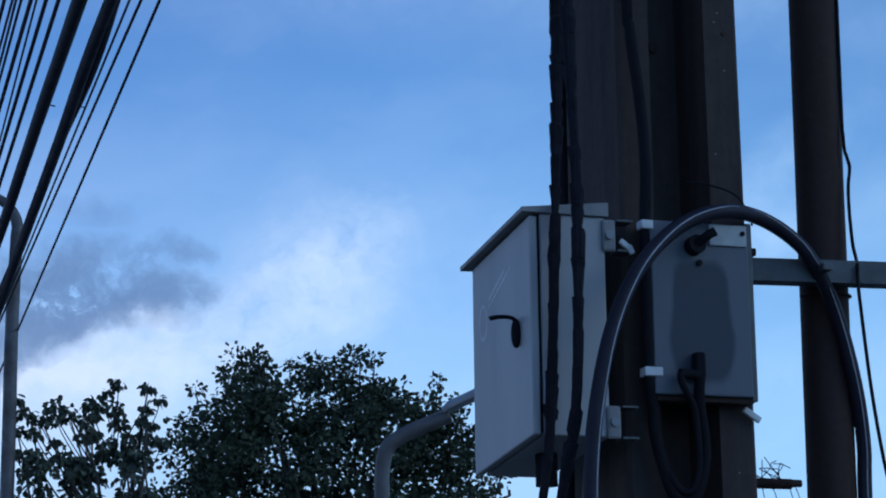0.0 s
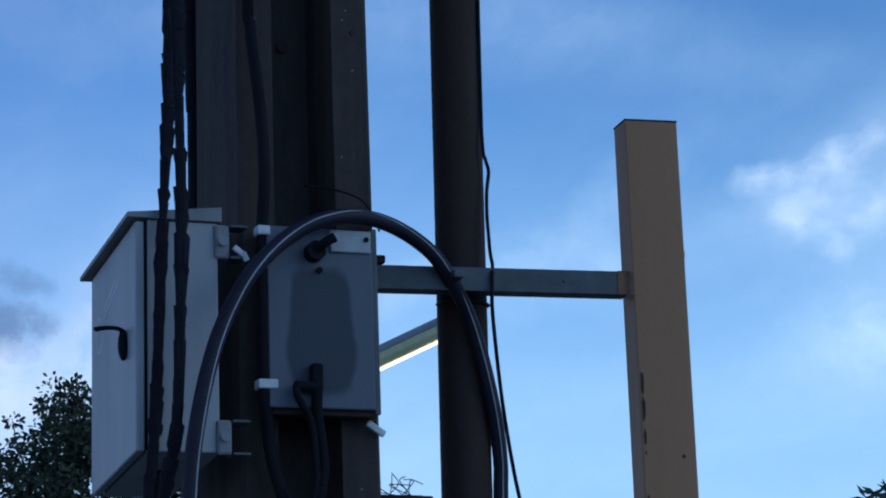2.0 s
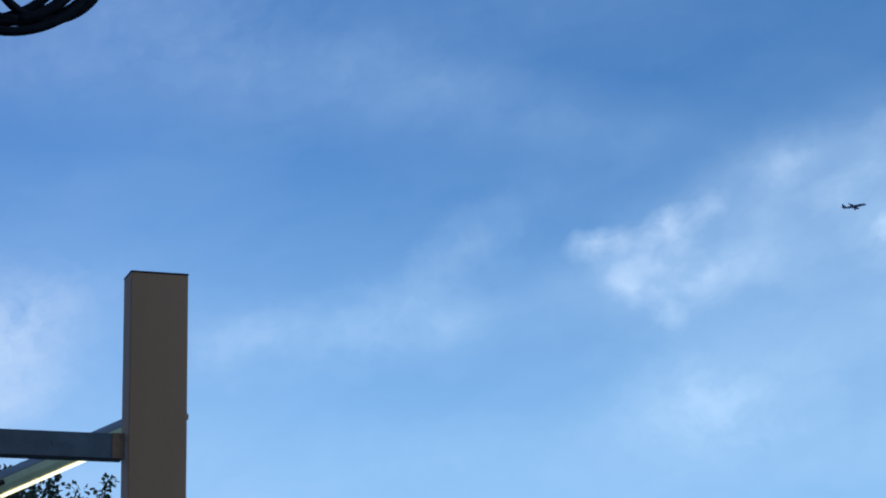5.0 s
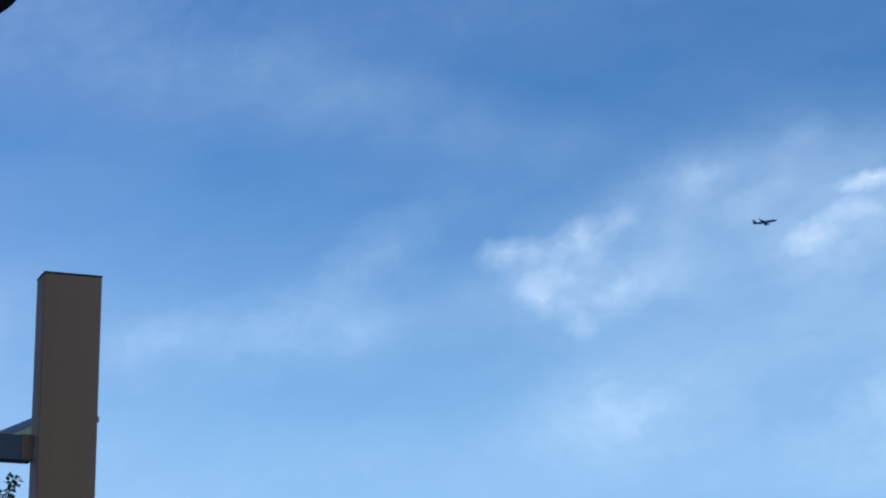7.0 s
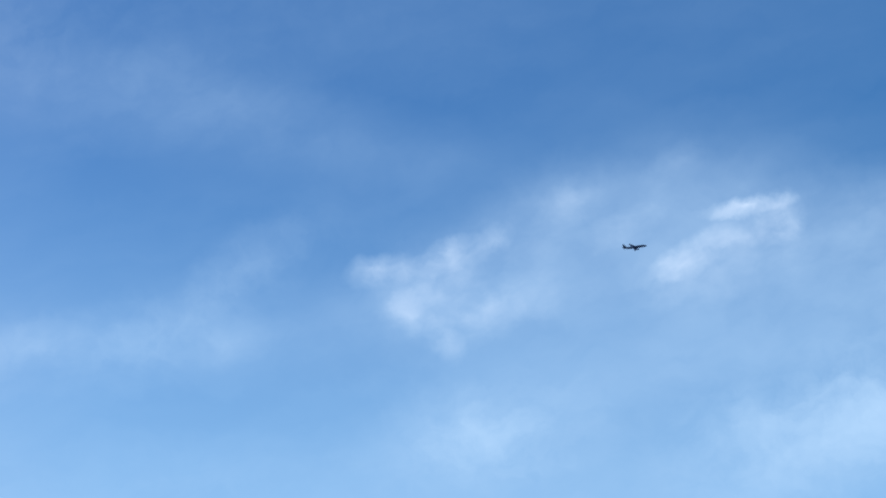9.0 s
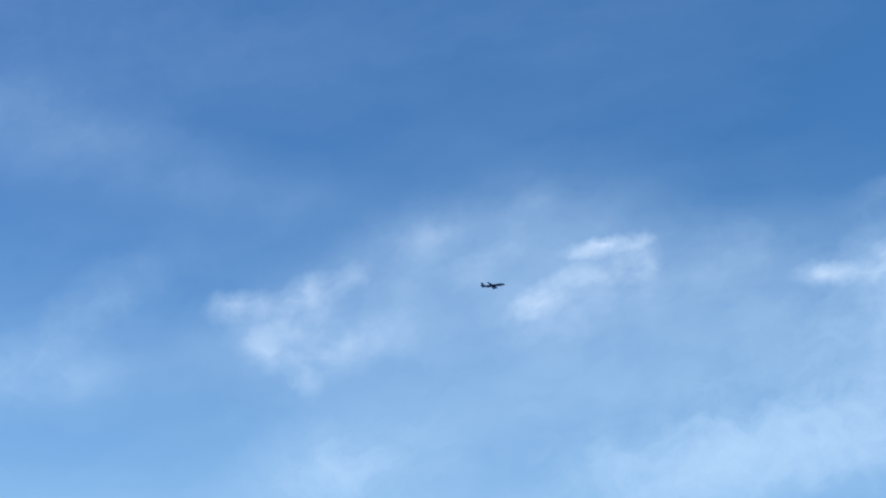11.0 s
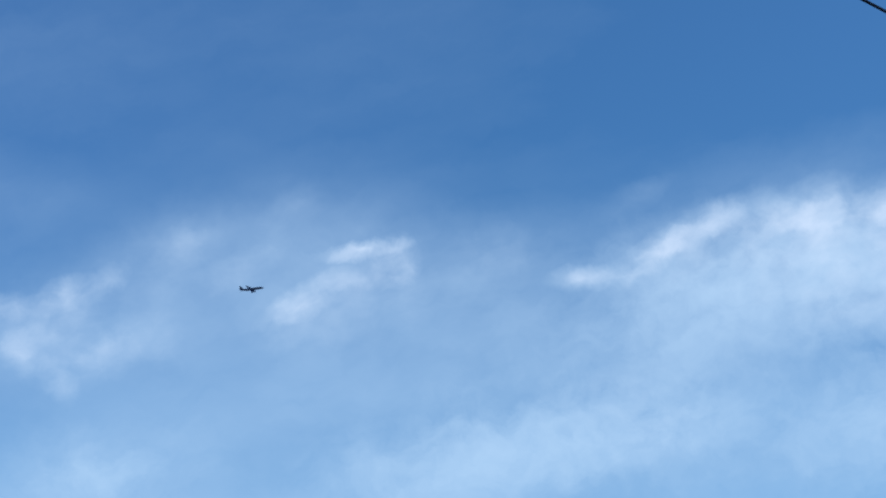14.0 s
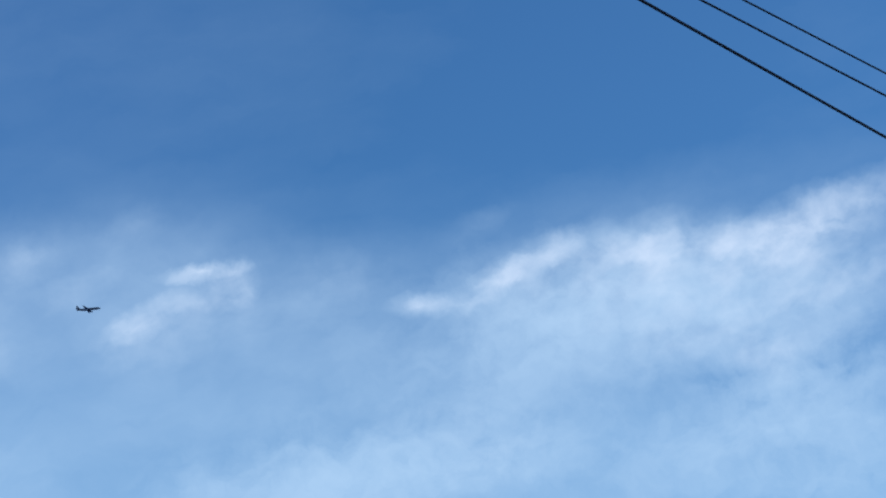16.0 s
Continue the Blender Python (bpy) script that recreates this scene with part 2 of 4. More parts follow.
# ---------------------------------------------------------------- materials
def material(name, base, rough=0.7, metal=0.0, grain=60.0, vary=0.25, stain=4.0, stain_vary=0.3, bump=0.15, tint=None, streak=False, coat=0.0, shine=0.5):
    """A surface with fine grain and larger stains; tint: the colour that the stains lean to; streak: stains drawn out downwards."""
    m = bpy.data.materials.new(name)
    m.use_nodes = True
    n, l = m.node_tree.nodes, m.node_tree.links
    shader = n["Principled BSDF"]
    shader.inputs["Roughness"].default_value, shader.inputs["Metallic"].default_value = rough, metal
    shader.inputs["Coat Weight"].default_value = coat
    shader.inputs["Specular IOR Level"].default_value = shine
    place = n.new("ShaderNodeTexCoord")
    stretch = n.new("ShaderNodeMapping")
    stretch.inputs["Scale"].default_value = (1, 1, 0.12 if streak else 1)
    l.new(place.outputs["Object"], stretch.inputs["Vector"])
    fine = n.new("ShaderNodeTexNoise")
    fine.inputs["Scale"].default_value, fine.inputs["Detail"].default_value = grain, 5
    l.new(place.outputs["Object"], fine.inputs["Vector"])
    broad = n.new("ShaderNodeTexNoise")
    broad.inputs["Scale"].default_value, broad.inputs["Detail"].default_value, broad.inputs["Roughness"].default_value = stain, 6, 0.65
    l.new(stretch.outputs[0], broad.inputs["Vector"])
    ramp = n.new("ShaderNodeValToRGB")
    ramp.color_ramp.elements[0].position, ramp.color_ramp.elements[1].position = 0.35, 0.68
    l.new(broad.outputs["Fac"], ramp.inputs["Fac"])
    second = tint or tuple(c * (1 - stain_vary) for c in base)
    mix = n.new("ShaderNodeMix")
    mix.data_type = "RGBA"
    mix.inputs[6].default_value, mix.inputs[7].default_value = (*base, 1), (*second, 1)
    l.new(ramp.outputs["Color"], mix.inputs[0])
    scale = n.new("ShaderNodeMath")
    scale.operation = "MULTIPLY_ADD"
    scale.inputs[1].default_value, scale.inputs[2].default_value = 2 * vary, 1 - vary
    l.new(fine.outputs["Fac"], scale.inputs[0])
    shade = n.new("ShaderNodeMix")
    shade.data_type, shade.blend_type = "RGBA", "MULTIPLY"
    shade.inputs[0].default_value = 1
    l.new(mix.outputs[2], shade.inputs[6])
    l.new(scale.outputs[0], shade.inputs[7])
    l.new(shade.outputs[2], shader.inputs["Base Color"])
    rough_mix = n.new("ShaderNodeMath")
    rough_mix.operation = "MULTIPLY_ADD"
    rough_mix.use_clamp = True
    rough_mix.inputs[1].default_value, rough_mix.inputs[2].default_value = 0.3, rough - 0.15
    l.new(broad.outputs["Fac"], rough_mix.inputs[0])
    l.new(rough_mix.outputs[0], shader.inputs["Roughness"])
    if bump:
        b = n.new("ShaderNodeBump")
        b.inputs["Strength"].default_value, b.inputs["Distance"].default_value = bump, 0.004
        l.new(fine.outputs["Fac"], b.inputs["Height"])
        l.new(b.outputs[0], shader.inputs["Normal"])
    return m


def glow(name, colour, strength):
    m = bpy.data.materials.new(name)
    m.use_nodes = True
    s = m.node_tree.nodes["Principled BSDF"]
    s.inputs["Base Color"].default_value = (*colour, 1)
    s.inputs["Emission Color"].default_value = (*colour, 1)
    s.inputs["Emission Strength"].default_value = strength
    return m


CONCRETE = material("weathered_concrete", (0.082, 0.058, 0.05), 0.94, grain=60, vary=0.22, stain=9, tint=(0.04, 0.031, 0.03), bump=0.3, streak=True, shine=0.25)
RUSTY_PIPE = material("brown_painted_steel", (0.044, 0.025, 0.023), 0.8, grain=70, vary=0.3, stain=9, tint=(0.042, 0.02, 0.014), bump=0.2, streak=True, shine=0.35)
CREAM = material("cream_yellow_paint", (0.40, 0.182, 0.079), 0.6, grain=120, vary=0.08, stain=7, tint=(0.34, 0.154, 0.066), bump=0.06, streak=True)
CHIPPED = material("chipped_bare_patch", (0.05, 0.035, 0.03), 0.9, grain=150, bump=0.3)
GALVANISED = material("galvanised_steel", (0.105, 0.107, 0.113), 0.55, 0.4, grain=150, vary=0.15, stain=18, tint=(0.08, 0.08, 0.083), bump=0.08)
RUST = material("orange_rust", (0.32, 0.14, 0.06), 0.85, grain=110, vary=0.3, stain=30, tint=(0.17, 0.09, 0.055), bump=0.3)
CABINET = material("light_grey_powder_coat", (0.4, 0.385, 0.385), 0.55, grain=220, vary=0.05, stain=5, tint=(0.33, 0.32, 0.325), bump=0.04, streak=True)
CABINET_ROOF = material("grey_roof_sheet", (0.27, 0.26, 0.26), 0.6, grain=160, vary=0.12, stain=8, bump=0.05)
METER = material("grey_painted_sheet", (0.27, 0.29, 0.31), 0.5, grain=180, vary=0.08, stain=7, tint=(0.2, 0.215, 0.235), bump=0.05, streak=True)
PLATE = material("pale_metal_plate", (0.4, 0.4, 0.4), 0.45, 0.2, grain=140, vary=0.1, stain=20, bump=0.05)
RUBBER = material("black_cable_sheath", (0.014, 0.013, 0.017), 0.75, grain=130, vary=0.3, stain=12, bump=0.12, shine=0.1)
HOSE = material("glossy_black_conduit", (0.026, 0.023, 0.034), 0.5, grain=90, vary=0.2, stain=9, bump=0.04, shine=0.15)
STRIPE = material("pale_grey_stripe", (0.45, 0.43, 0.48), 0.5, grain=200, vary=0.12, stain=25, bump=0.02)
LETTER = material("worn_pale_print", (0.58, 0.57, 0.58), 0.6, grain=200, vary=0.2, stain=30, bump=0.02)
# overhead cables: black jacket lifted and blued, haze and glare put into its colour
OVERHEAD = material("hazed_cable_jacket", (0.055, 0.055, 0.075), 0.8, grain=60, vary=0.25, stain=6, bump=0.1, shine=0.2)
TAPE = material("wrinkled_black_tape", (0.017, 0.016, 0.022), 0.8, grain=160, vary=0.3, stain=30, bump=0.3, shine=0.1)
WHITE_PLASTIC = material("white_plastic", (0.7, 0.7, 0.7), 0.5, grain=150, vary=0.06, stain=20, bump=0.03)
GREY_TAPE = material("grey_tape", (0.25, 0.25, 0.25), 0.6, grain=150, vary=0.1, stain=20)
LAMP_METAL = material("weathered_grey_lamp_steel", (0.15, 0.14, 0.145), 0.6, 0.3, grain=40, vary=0.15, stain=5, tint=(0.09, 0.075, 0.07), bump=0.05)
LAMP_BODY = material("grey_lamp_housing", (0.3, 0.3, 0.31), 0.6, grain=40, vary=0.1, stain=5, bump=0.04)
REFLECTOR = material("cream_reflector", (0.7, 0.66, 0.38), 0.5, grain=60, vary=0.06, stain=8, bump=0.02)
TUBE = glow("lit_tube", (1.0, 0.95, 0.68), 1.15)
BARK = material("grey_brown_bark", (0.07, 0.056, 0.044), 0.9, grain=18, vary=0.4, stain=3, bump=0.6)
SOIL = material("dry_soil_and_asphalt", (0.16, 0.14, 0.12), 0.95, grain=8, vary=0.3, stain=0.4, tint=(0.11, 0.1, 0.085), bump=0.3)
AIRFRAME = material("airliner_paint", (0.05, 0.06, 0.1), 0.45, grain=0.5, vary=0.1, stain=0.2, bump=0.0)


def leaf_material(name, base, other):
    m = bpy.data.materials.new(name)
    m.use_nodes = True
    n, l = m.node_tree.nodes, m.node_tree.links
    s = n["Principled BSDF"]
    s.inputs["Roughness"].default_value, s.inputs["Specular IOR Level"].default_value = 0.7, 0.2
    geo = n.new("ShaderNodeNewGeometry")
    mix = n.new("ShaderNodeMix")
    mix.data_type = "RGBA"
    mix.inputs[6].default_value, mix.inputs[7].default_value = (*base, 1), (*other, 1)
    l.new(geo.outputs["Random Per Island"], mix.inputs[0])
    l.new(mix.outputs[2], s.inputs["Base Color"])
    s.inputs["Transmission Weight"].default_value = 0.0
    return m


LEAF = leaf_material("deep_green_leaves", (0.04, 0.05, 0.033), (0.075, 0.092, 0.052))
BROAD_LEAF = leaf_material("broad_green_leaves", (0.055, 0.064, 0.05), (0.1, 0.115, 0.075))


def add_patch(m, centre, half, soft, colour):
    """Lays a soft-edged dark patch of old paint, upright in the object's x and z, over the base colour of m."""
    n, l = m.node_tree.nodes, m.node_tree.links
    shader = n["Principled BSDF"]
    old = shader.inputs["Base Color"].links[0].from_socket
    place, rag = n.new("ShaderNodeTexCoord"), n.new("ShaderNodeTexNoise")
    rag.inputs["Scale"].default_value, rag.inputs["Detail"].default_value = 35, 4
    l.new(place.outputs["Object"], rag.inputs["Vector"])
    sep_ = n.new("ShaderNodeSeparateXYZ")
    l.new(place.outputs["Object"], sep_.inputs[0])

    def math_(op, a, b):
        k = n.new("ShaderNodeMath")
        k.operation = op
        for i, value in enumerate((a, b)):
            if isinstance(value, (int, float)):
                k.inputs[i].default_value = value
            else:
                l.new(value, k.inputs[i])
        return k.outputs[0]

    swell = math_("DIVIDE", math_("SUBTRACT", sep_.outputs[2], centre[1] - 0.3 * half[1]), 0.4 * half[1])
    wide = math_("MULTIPLY", math_("ADD", math_("MULTIPLY", math_("EXPONENT", math_("MULTIPLY", math_("MULTIPLY", swell, swell), -1.0), 0), 0.14), 0.9), half[0])
    dx = math_("DIVIDE", math_("ABSOLUTE", math_("SUBTRACT", sep_.outputs[0], centre[0]), 0), wide)
    dz = math_("DIVIDE", math_("ABSOLUTE", math_("SUBTRACT", sep_.outputs[2], centre[1]), 0), half[1])
    round_ = math_("POWER", math_("ADD", math_("POWER", dx, 5.0), math_("POWER", dz, 5.0)), 0.2)
    edge = math_("ADD", round_, math_("MULTIPLY", math_("SUBTRACT", rag.outputs["Fac"], 0.5), 0.12))
    ramp = n.new("ShaderNodeMapRange")
    ramp.interpolation_type = "SMOOTHSTEP"
    ramp.inputs["From Min"].default_value, ramp.inputs["From Max"].default_value = 1 - soft, 1 + soft
    ramp.inputs["To Min"].default_value, ramp.inputs["To Max"].default_value = 0.9, 0.0
    l.new(edge, ramp.inputs["Value"])
    mix = n.new("ShaderNodeMix")
    mix.data_type = "RGBA"
    l.new(ramp.outputs[0], mix.inputs[0])
    l.new(old, mix.inputs[6])
    mix.inputs[7].default_value = (*colour, 1)
    l.new(mix.outputs[2], shader.inputs["Base Color"])
    return m


METER_FRONT = add_patch(material("grey_painted_front", (0.132, 0.142, 0.165), 0.55, grain=180, vary=0.08, stain=7, tint=(0.108, 0.117, 0.14), bump=0.05, streak=True, shine=0.3), (0.046, 2.4), (0.06, 0.108), 0.1, (0.04, 0.045, 0.06))

# ---------------------------------------------------------------- building blocks
# the pole group's own frame: x along the bracket, y away from the walker, z up
GROUP = pose(0.15, 4.1, 0, 0, 0, 21.5)


def thing(name, m, label, category, group="", kind=""):
    ob = new(name)
    ob.empty_display_size = 0.1
    ob.matrix_world = m
    return tagged(ob, label, category, group, kind)


def link(name, bm, mat, smooth=False):
    bmesh.ops.recalc_face_normals(bm, faces=bm.faces)
    me = bpy.data.meshes.new(name)
    bm.to_mesh(me)
    bm.free()
    me.materials.append(mat)
    if smooth:
        me.polygons.foreach_set("use_smooth", [True] * len(me.polygons))
    return new(name, me)


def part(name, bm, mat, parent, label="", smooth=False):
    ob = link(name, bm, mat, smooth)
    ob.parent = parent
    if label:
        ob["label"] = label
    return ob


def solo(name, bm, mat, m, label, category, group="", kind="", smooth=False):
    ob = link(name, bm, mat, smooth)
    ob.matrix_world = m
    return tagged(ob, label, category, group, kind)


def shift(bm, offset):
    bmesh.ops.translate(bm, verts=bm.verts, vec=offset)
    return bm


def box(x0, x1, y0, y1, z0, z1, bevel=0.002, slope=0.0, bm=None):
    """A bevelled block; slope: its rise along y."""
    bm = bm or bmesh.new()
    made = bmesh.ops.create_cube(bm, size=1)["verts"]
    for v in made:
        v.co = Vector((x0 + (v.co.x + 0.5) * (x1 - x0), y0 + (v.co.y + 0.5) * (y1 - y0), z0 + (v.co.z + 0.5) * (z1 - z0)))
    if bevel:
        edges = {e for v in made for e in v.link_edges}
        made = bmesh.ops.bevel(bm, geom=list(edges), offset=bevel, segments=2, profile=0.5, affect="EDGES")["verts"]
    if slope:
        for v in bm.verts:
            v.co.z += slope * v.co.y
    return bm


def prism(outline, z0, z1, top=1.0, about=(0, 0), rings=1):
    """An upright prism over a plan outline, tapering to top times its size about a point."""
    bm = bmesh.new()
    last = None
    for k in range(rings + 1):
        s = 1 + (top - 1) * k / rings
        ring = [bm.verts.new((about[0] + (x - about[0]) * s, about[1] + (y - about[1]) * s, z0 + (z1 - z0) * k / rings)) for x, y in outline]
        if last:
            for i in range(len(ring)):
                j = (i + 1) % len(ring)
                bm.faces.new((last[i], last[j], ring[j], ring[i]))
        else:
            bm.faces.new(ring)
        last = ring
    bm.faces.new(last)
    return bm


def spline(points, steps):
    """Points of a smooth line through the given ones."""
    pts = [Vector(p) for p in points]
    pts = [2 * pts[0] - pts[1], *pts, 2 * pts[-1] - pts[-2]]
    made = []
    for a, b, c, d in zip(pts, pts[1:], pts[2:], pts[3:]):
        for k in range(steps):
            t = k / steps
            made.append(0.5 * (2 * b + (c - a) * t + (2 * a - 5 * b + 4 * c - d) * t * t + (3 * b - a - 3 * c + d) * t ** 3))
    return made + [pts[-2]]


def tube(points, radius, sides=10, steps=6, bm=None, lumps=0.0, seed=0.0, closed=False):
    """A round tube along a smooth line. radius: one, or one for each end; lumps: how far it swells and shrinks."""
    bm = bm or bmesh.new()
    line = spline(points, steps) if steps > 1 else [Vector(p) for p in points]
    r0, r1 = radius if isinstance(radius, tuple) else (radius, radius)
    side = None
    rings = []
    for i, p in enumerate(line):
        way = (line[min(i + 1, len(line) - 1)] - line[max(i - 1, 0)]).normalized()
        if side is None:
            side = way.orthogonal().normalized()
        side = (side - way * side.dot(way)).normalized()
        other = way.cross(side)
        r = r0 + (r1 - r0) * i / (len(line) - 1)
        if lumps:
            r *= 1 + lumps * (noise.noise((seed, 0, i * 0.55)) + 0.6 * noise.noise((seed, 9, i * 1.7)))
        rings.append([bm.verts.new(p + r * (math.cos(2 * math.pi * k / sides) * side + math.sin(2 * math.pi * k / sides) * other)) for k in range(sides)])
    for a, b in zip(rings, rings[1:]):
        for k in range(sides):
            j = (k + 1) % sides
            bm.faces.new((a[k], a[j], b[j], b[k]))
    bm.faces.new(rings[0])
    bm.faces.new(rings[-1])
    return bm


def rod(a, b, radius, sides=16, bm=None):
    return tube([a, b], radius, sides, 1, bm)


def disc(centre, axis, radius, depth, sides=20, bm=None):
    c, d = Vector(centre), Vector(axis).normalized() * depth
    return rod(c, c + d, radius, sides, bm)


# ---------------------------------------------------------------- ground
bm = bmesh.new()
bmesh.ops.create_grid(bm, x_segments=40, y_segments=40, size=2200)
for v in bm.verts:
    far = max(0.0, v.co.length - 60)
    v.co.z = 0.0 if far == 0 else -0.002 * min(far, 100) + 0.4 * noise.noise(v.co * 0.01)
    if v.co.length > 400:
        v.co.z -= 0.5
solo("ground", bm, SOIL, pose(0, 0, 0), "bare dry soil ground reaching the horizon", "ground", kind="structure")

# ---------------------------------------------------------------- the utility pole
pole = thing("utility_pole", GROUP, "weathered dark concrete utility pole with a recessed web", "utility pole")
F0, F1, B0 = -0.089, 0.172, 0.285
outline = ((F0 + 0.008, 0.0), (-0.021, 0.0), (-0.014, 0.112), (0.084, 0.112), (0.098, 0.0), (F1 - 0.008, 0.0), (F1, 0.008), (F1, B0 - 0.008),
           (F1 - 0.008, B0), (0.098, B0), (0.084, 0.18), (-0.014, 0.18), (-0.021, B0), (F0 + 0.008, B0), (F0, B0 - 0.008), (F0, 0.008))
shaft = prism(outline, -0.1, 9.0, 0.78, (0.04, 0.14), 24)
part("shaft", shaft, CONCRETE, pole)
spike = part("step_bolt", tube([(0.15, 0.08, 2.132), (0.2, 0.08, 2.134), (0.27, 0.079, 2.135), (0.283, 0.079, 2.135)], (0.0085, 0.0065), 12, 3), RUSTY_PIPE, pole, "rusty threaded bolt end")
bm = bmesh.new()
for k in range(16):
    x = 0.17 + 0.006 * k
    disc((x, 0.08, 2.1335), (1, 0, 0.02), 0.0098, 0.0028, 12, bm)
part("thread", bm, RUSTY_PIPE, spike)
bm = box(-0.018, 0.018, -0.004, 0.004, -0.006, 0.006, 0.002)
bmesh.ops.rotate(bm, verts=bm.verts, cent=(0, 0, 0), matrix=Matrix.Rotation(radians(33), 3, "Y"))
part("torn_strip", shift(bm, (0.152, -0.004, 2.243)), WHITE_PLASTIC, pole, "pale torn strip of plastic")
for k, (x, z, r) in enumerate(((-0.052, 3.02, 0.012), (0.034, 2.95, 0.01), (0.128, 2.95, 0.005))):
    part("bolt_hole_rim", disc((x, -0.001 if x < -0.02 or x > 0.1 else 0.11, z), (0, -1, 0), r, 0.004, 14), RUSTY_PIPE, pole)

for x, z in ((0.118, 2.99), (0.111, 2.972), (0.128, 2.88), (0.104, 2.72), (0.125, 2.14), (-0.05, 2.96)):
    part("paint_speck", disc((x, 0.0005, z), (0, -1, 0), 0.0015, 0.0012, 7), GREY_TAPE, pole)
rng = random.Random(5)
bm = bmesh.new()
for k in range(11):
    a = Vector((0.19 + 0.08 * rng.random(), 0.08, 2.142))
    b = a + Vector((rng.uniform(-0.05, 0.03), rng.uniform(-0.02, 0.02), rng.uniform(0.0, 0.03)))
    c = b + Vector((rng.uniform(-0.03, 0.05), rng.uniform(-0.02, 0.02), rng.uniform(-0.004, 0.018)))
    tube([a, b, c], 0.0009, 5, 4, bm)
for x, l in ((0.225, 0.03), (0.26, 0.05), (0.205, 0.06), (0.272, 0.035)):
    tube([(x, 0.08, 2.13), (x + 0.004, 0.075, 2.13 - l * 0.5), (x + 0.008, 0.075, 2.13 - l)], 0.0009, 5, 4, bm)
solo("wire_scraps", bm, RUBBER, GROUP, "tangle of loose dark binding wire caught on a bolt", "wire", kind="stuff")

# ---------------------------------------------------------------- the grey cabinet on the pole
SLOPE = -0.1
cabinet = thing("equipment_cabinet", GROUP, "light grey sheet-metal cabinet with a pitched lid, strapped to the pole", "cabinet")
part("body", box(-0.252, -0.132, -0.036, 0.275, 2.186, 2.574, 0.003, SLOPE), CABINET, cabinet)
part("gasket", box(-0.2585, -0.2515, -0.029, 0.268, 2.192, 2.572, 0.001, SLOPE), RUBBER, cabinet, "dark rubber door seal")
door = part("door", box(-0.273, -0.258, -0.036, 0.275, 2.186, 2.57, 0.003, SLOPE), CABINET, cabinet)
lid = bmesh.new()
plan = ((-0.288, -0.042), (-0.126, -0.042), (-0.126, 0.282), (-0.288, 0.3))
low_ring = [lid.verts.new((x, y, 2.5745 + SLOPE * y)) for x, y in plan]
high = [lid.verts.new((x, y, (2.583 if x < -0.2 else 2.6) + SLOPE * y)) for x, y in plan]
lid.faces.new(low_ring)
lid.faces.new(high)
for i in range(4):
    lid.faces.new((low_ring[i], low_ring[(i + 1) % 4], high[(i + 1) % 4], high[i]))
bmesh.ops.bevel(lid, geom=lid.edges[:], offset=0.0008, segments=1, affect="EDGES")
part("lid", lid, CABINET_ROOF, cabinet, "overhanging sheet-metal lid")
knob = bmesh.new()
bmesh.ops.create_uvsphere(knob, u_segments=18, v_segments=12, radius=1)
for v in knob.verts:
    v.co = Vector((-0.2785 + 0.0088 * v.co.x, 0.026 + 0.0115 * v.co.y, 2.376 + 0.0265 * v.co.z))
handle = part("handle", knob, RUBBER, door, "black oval swing handle", smooth=True)
lever = tube([(-0.279, 0.024, 2.392), (-0.283, 0.0225, 2.4), (-0.291, 0.022, 2.4045), (-0.303, 0.0215, 2.405), (-0.316, 0.0205, 2.4025), (-0.327, 0.0195, 2.398)], (0.0045, 0.0066), 12, 6)
for v in lever.verts:
    v.co.z = 2.4005 + (v.co.z - 2.4005) * 0.62
part("lever", lever, RUBBER, handle, "flat black lever sticking out", smooth=True)
bm = bmesh.new()
inner, outer = ([bm.verts.new((-0.2734, 0.215 + 0.022 * k * math.cos(a * math.pi / 14), 2.43 + 0.034 * k * math.sin(a * math.pi / 14))) for a in range(28)] for k in (0.82, 1.0))
for i in range(28):
    j = (i + 1) % 28
    bm.faces.new((inner[i], inner[j], outer[j], outer[i]))
part("emblem", bm, LETTER, door, "faint pale ring emblem")
for dz, w in ((0.0, 0.12), (0.014, 0.09)):
    bar = box(-0.2734, -0.2729, -w, 0.0, -0.0038, 0.0038, 0, -0.42)
    part("lettering", shift(bar, (0, 0.185, 2.452 + dz)), LETTER, door, "faint worn lettering as a pale bar")
for z in (2.545, 2.215):
    ear = part("mounting_ear", box(-0.139, -0.113, -0.043, -0.034, z - 0.029, z + 0.029, 0.005), CABINET_ROOF, cabinet)
    part("screw", disc((-0.126, -0.0455, z), (0, -1, 0), 0.008, 0.003, 14), METER, ear)
    for dz in (-0.027, 0.027):
        part("bracket", box(-0.112, -0.082, -0.046, -0.008, z + dz - 0.002, z + dz + 0.002, 0.0006), GALVANISED, cabinet, "bent steel bracket")
for dx, dz, turn, w in ((-0.097, 2.528, 38, 0.026), (-0.088, 2.52, 62, 0.016)):
    bm = box(-w / 2, w / 2, -0.003, 0.003, -0.005, 0.005, 0.0015)
    bmesh.ops.rotate(bm, verts=bm.verts, cent=(0, 0, 0), matrix=Matrix.Rotation(radians(turn), 3, "Y"))
    part("strap_end", shift(bm, (dx, -0.046, dz)), WHITE_PLASTIC, cabinet, "white plastic strap end")
part("lower_gland", rod((-0.2, 0.1, 2.19), (-0.2, 0.1, 2.12), 0.02, 14), RUBBER, cabinet, "black cable gland")

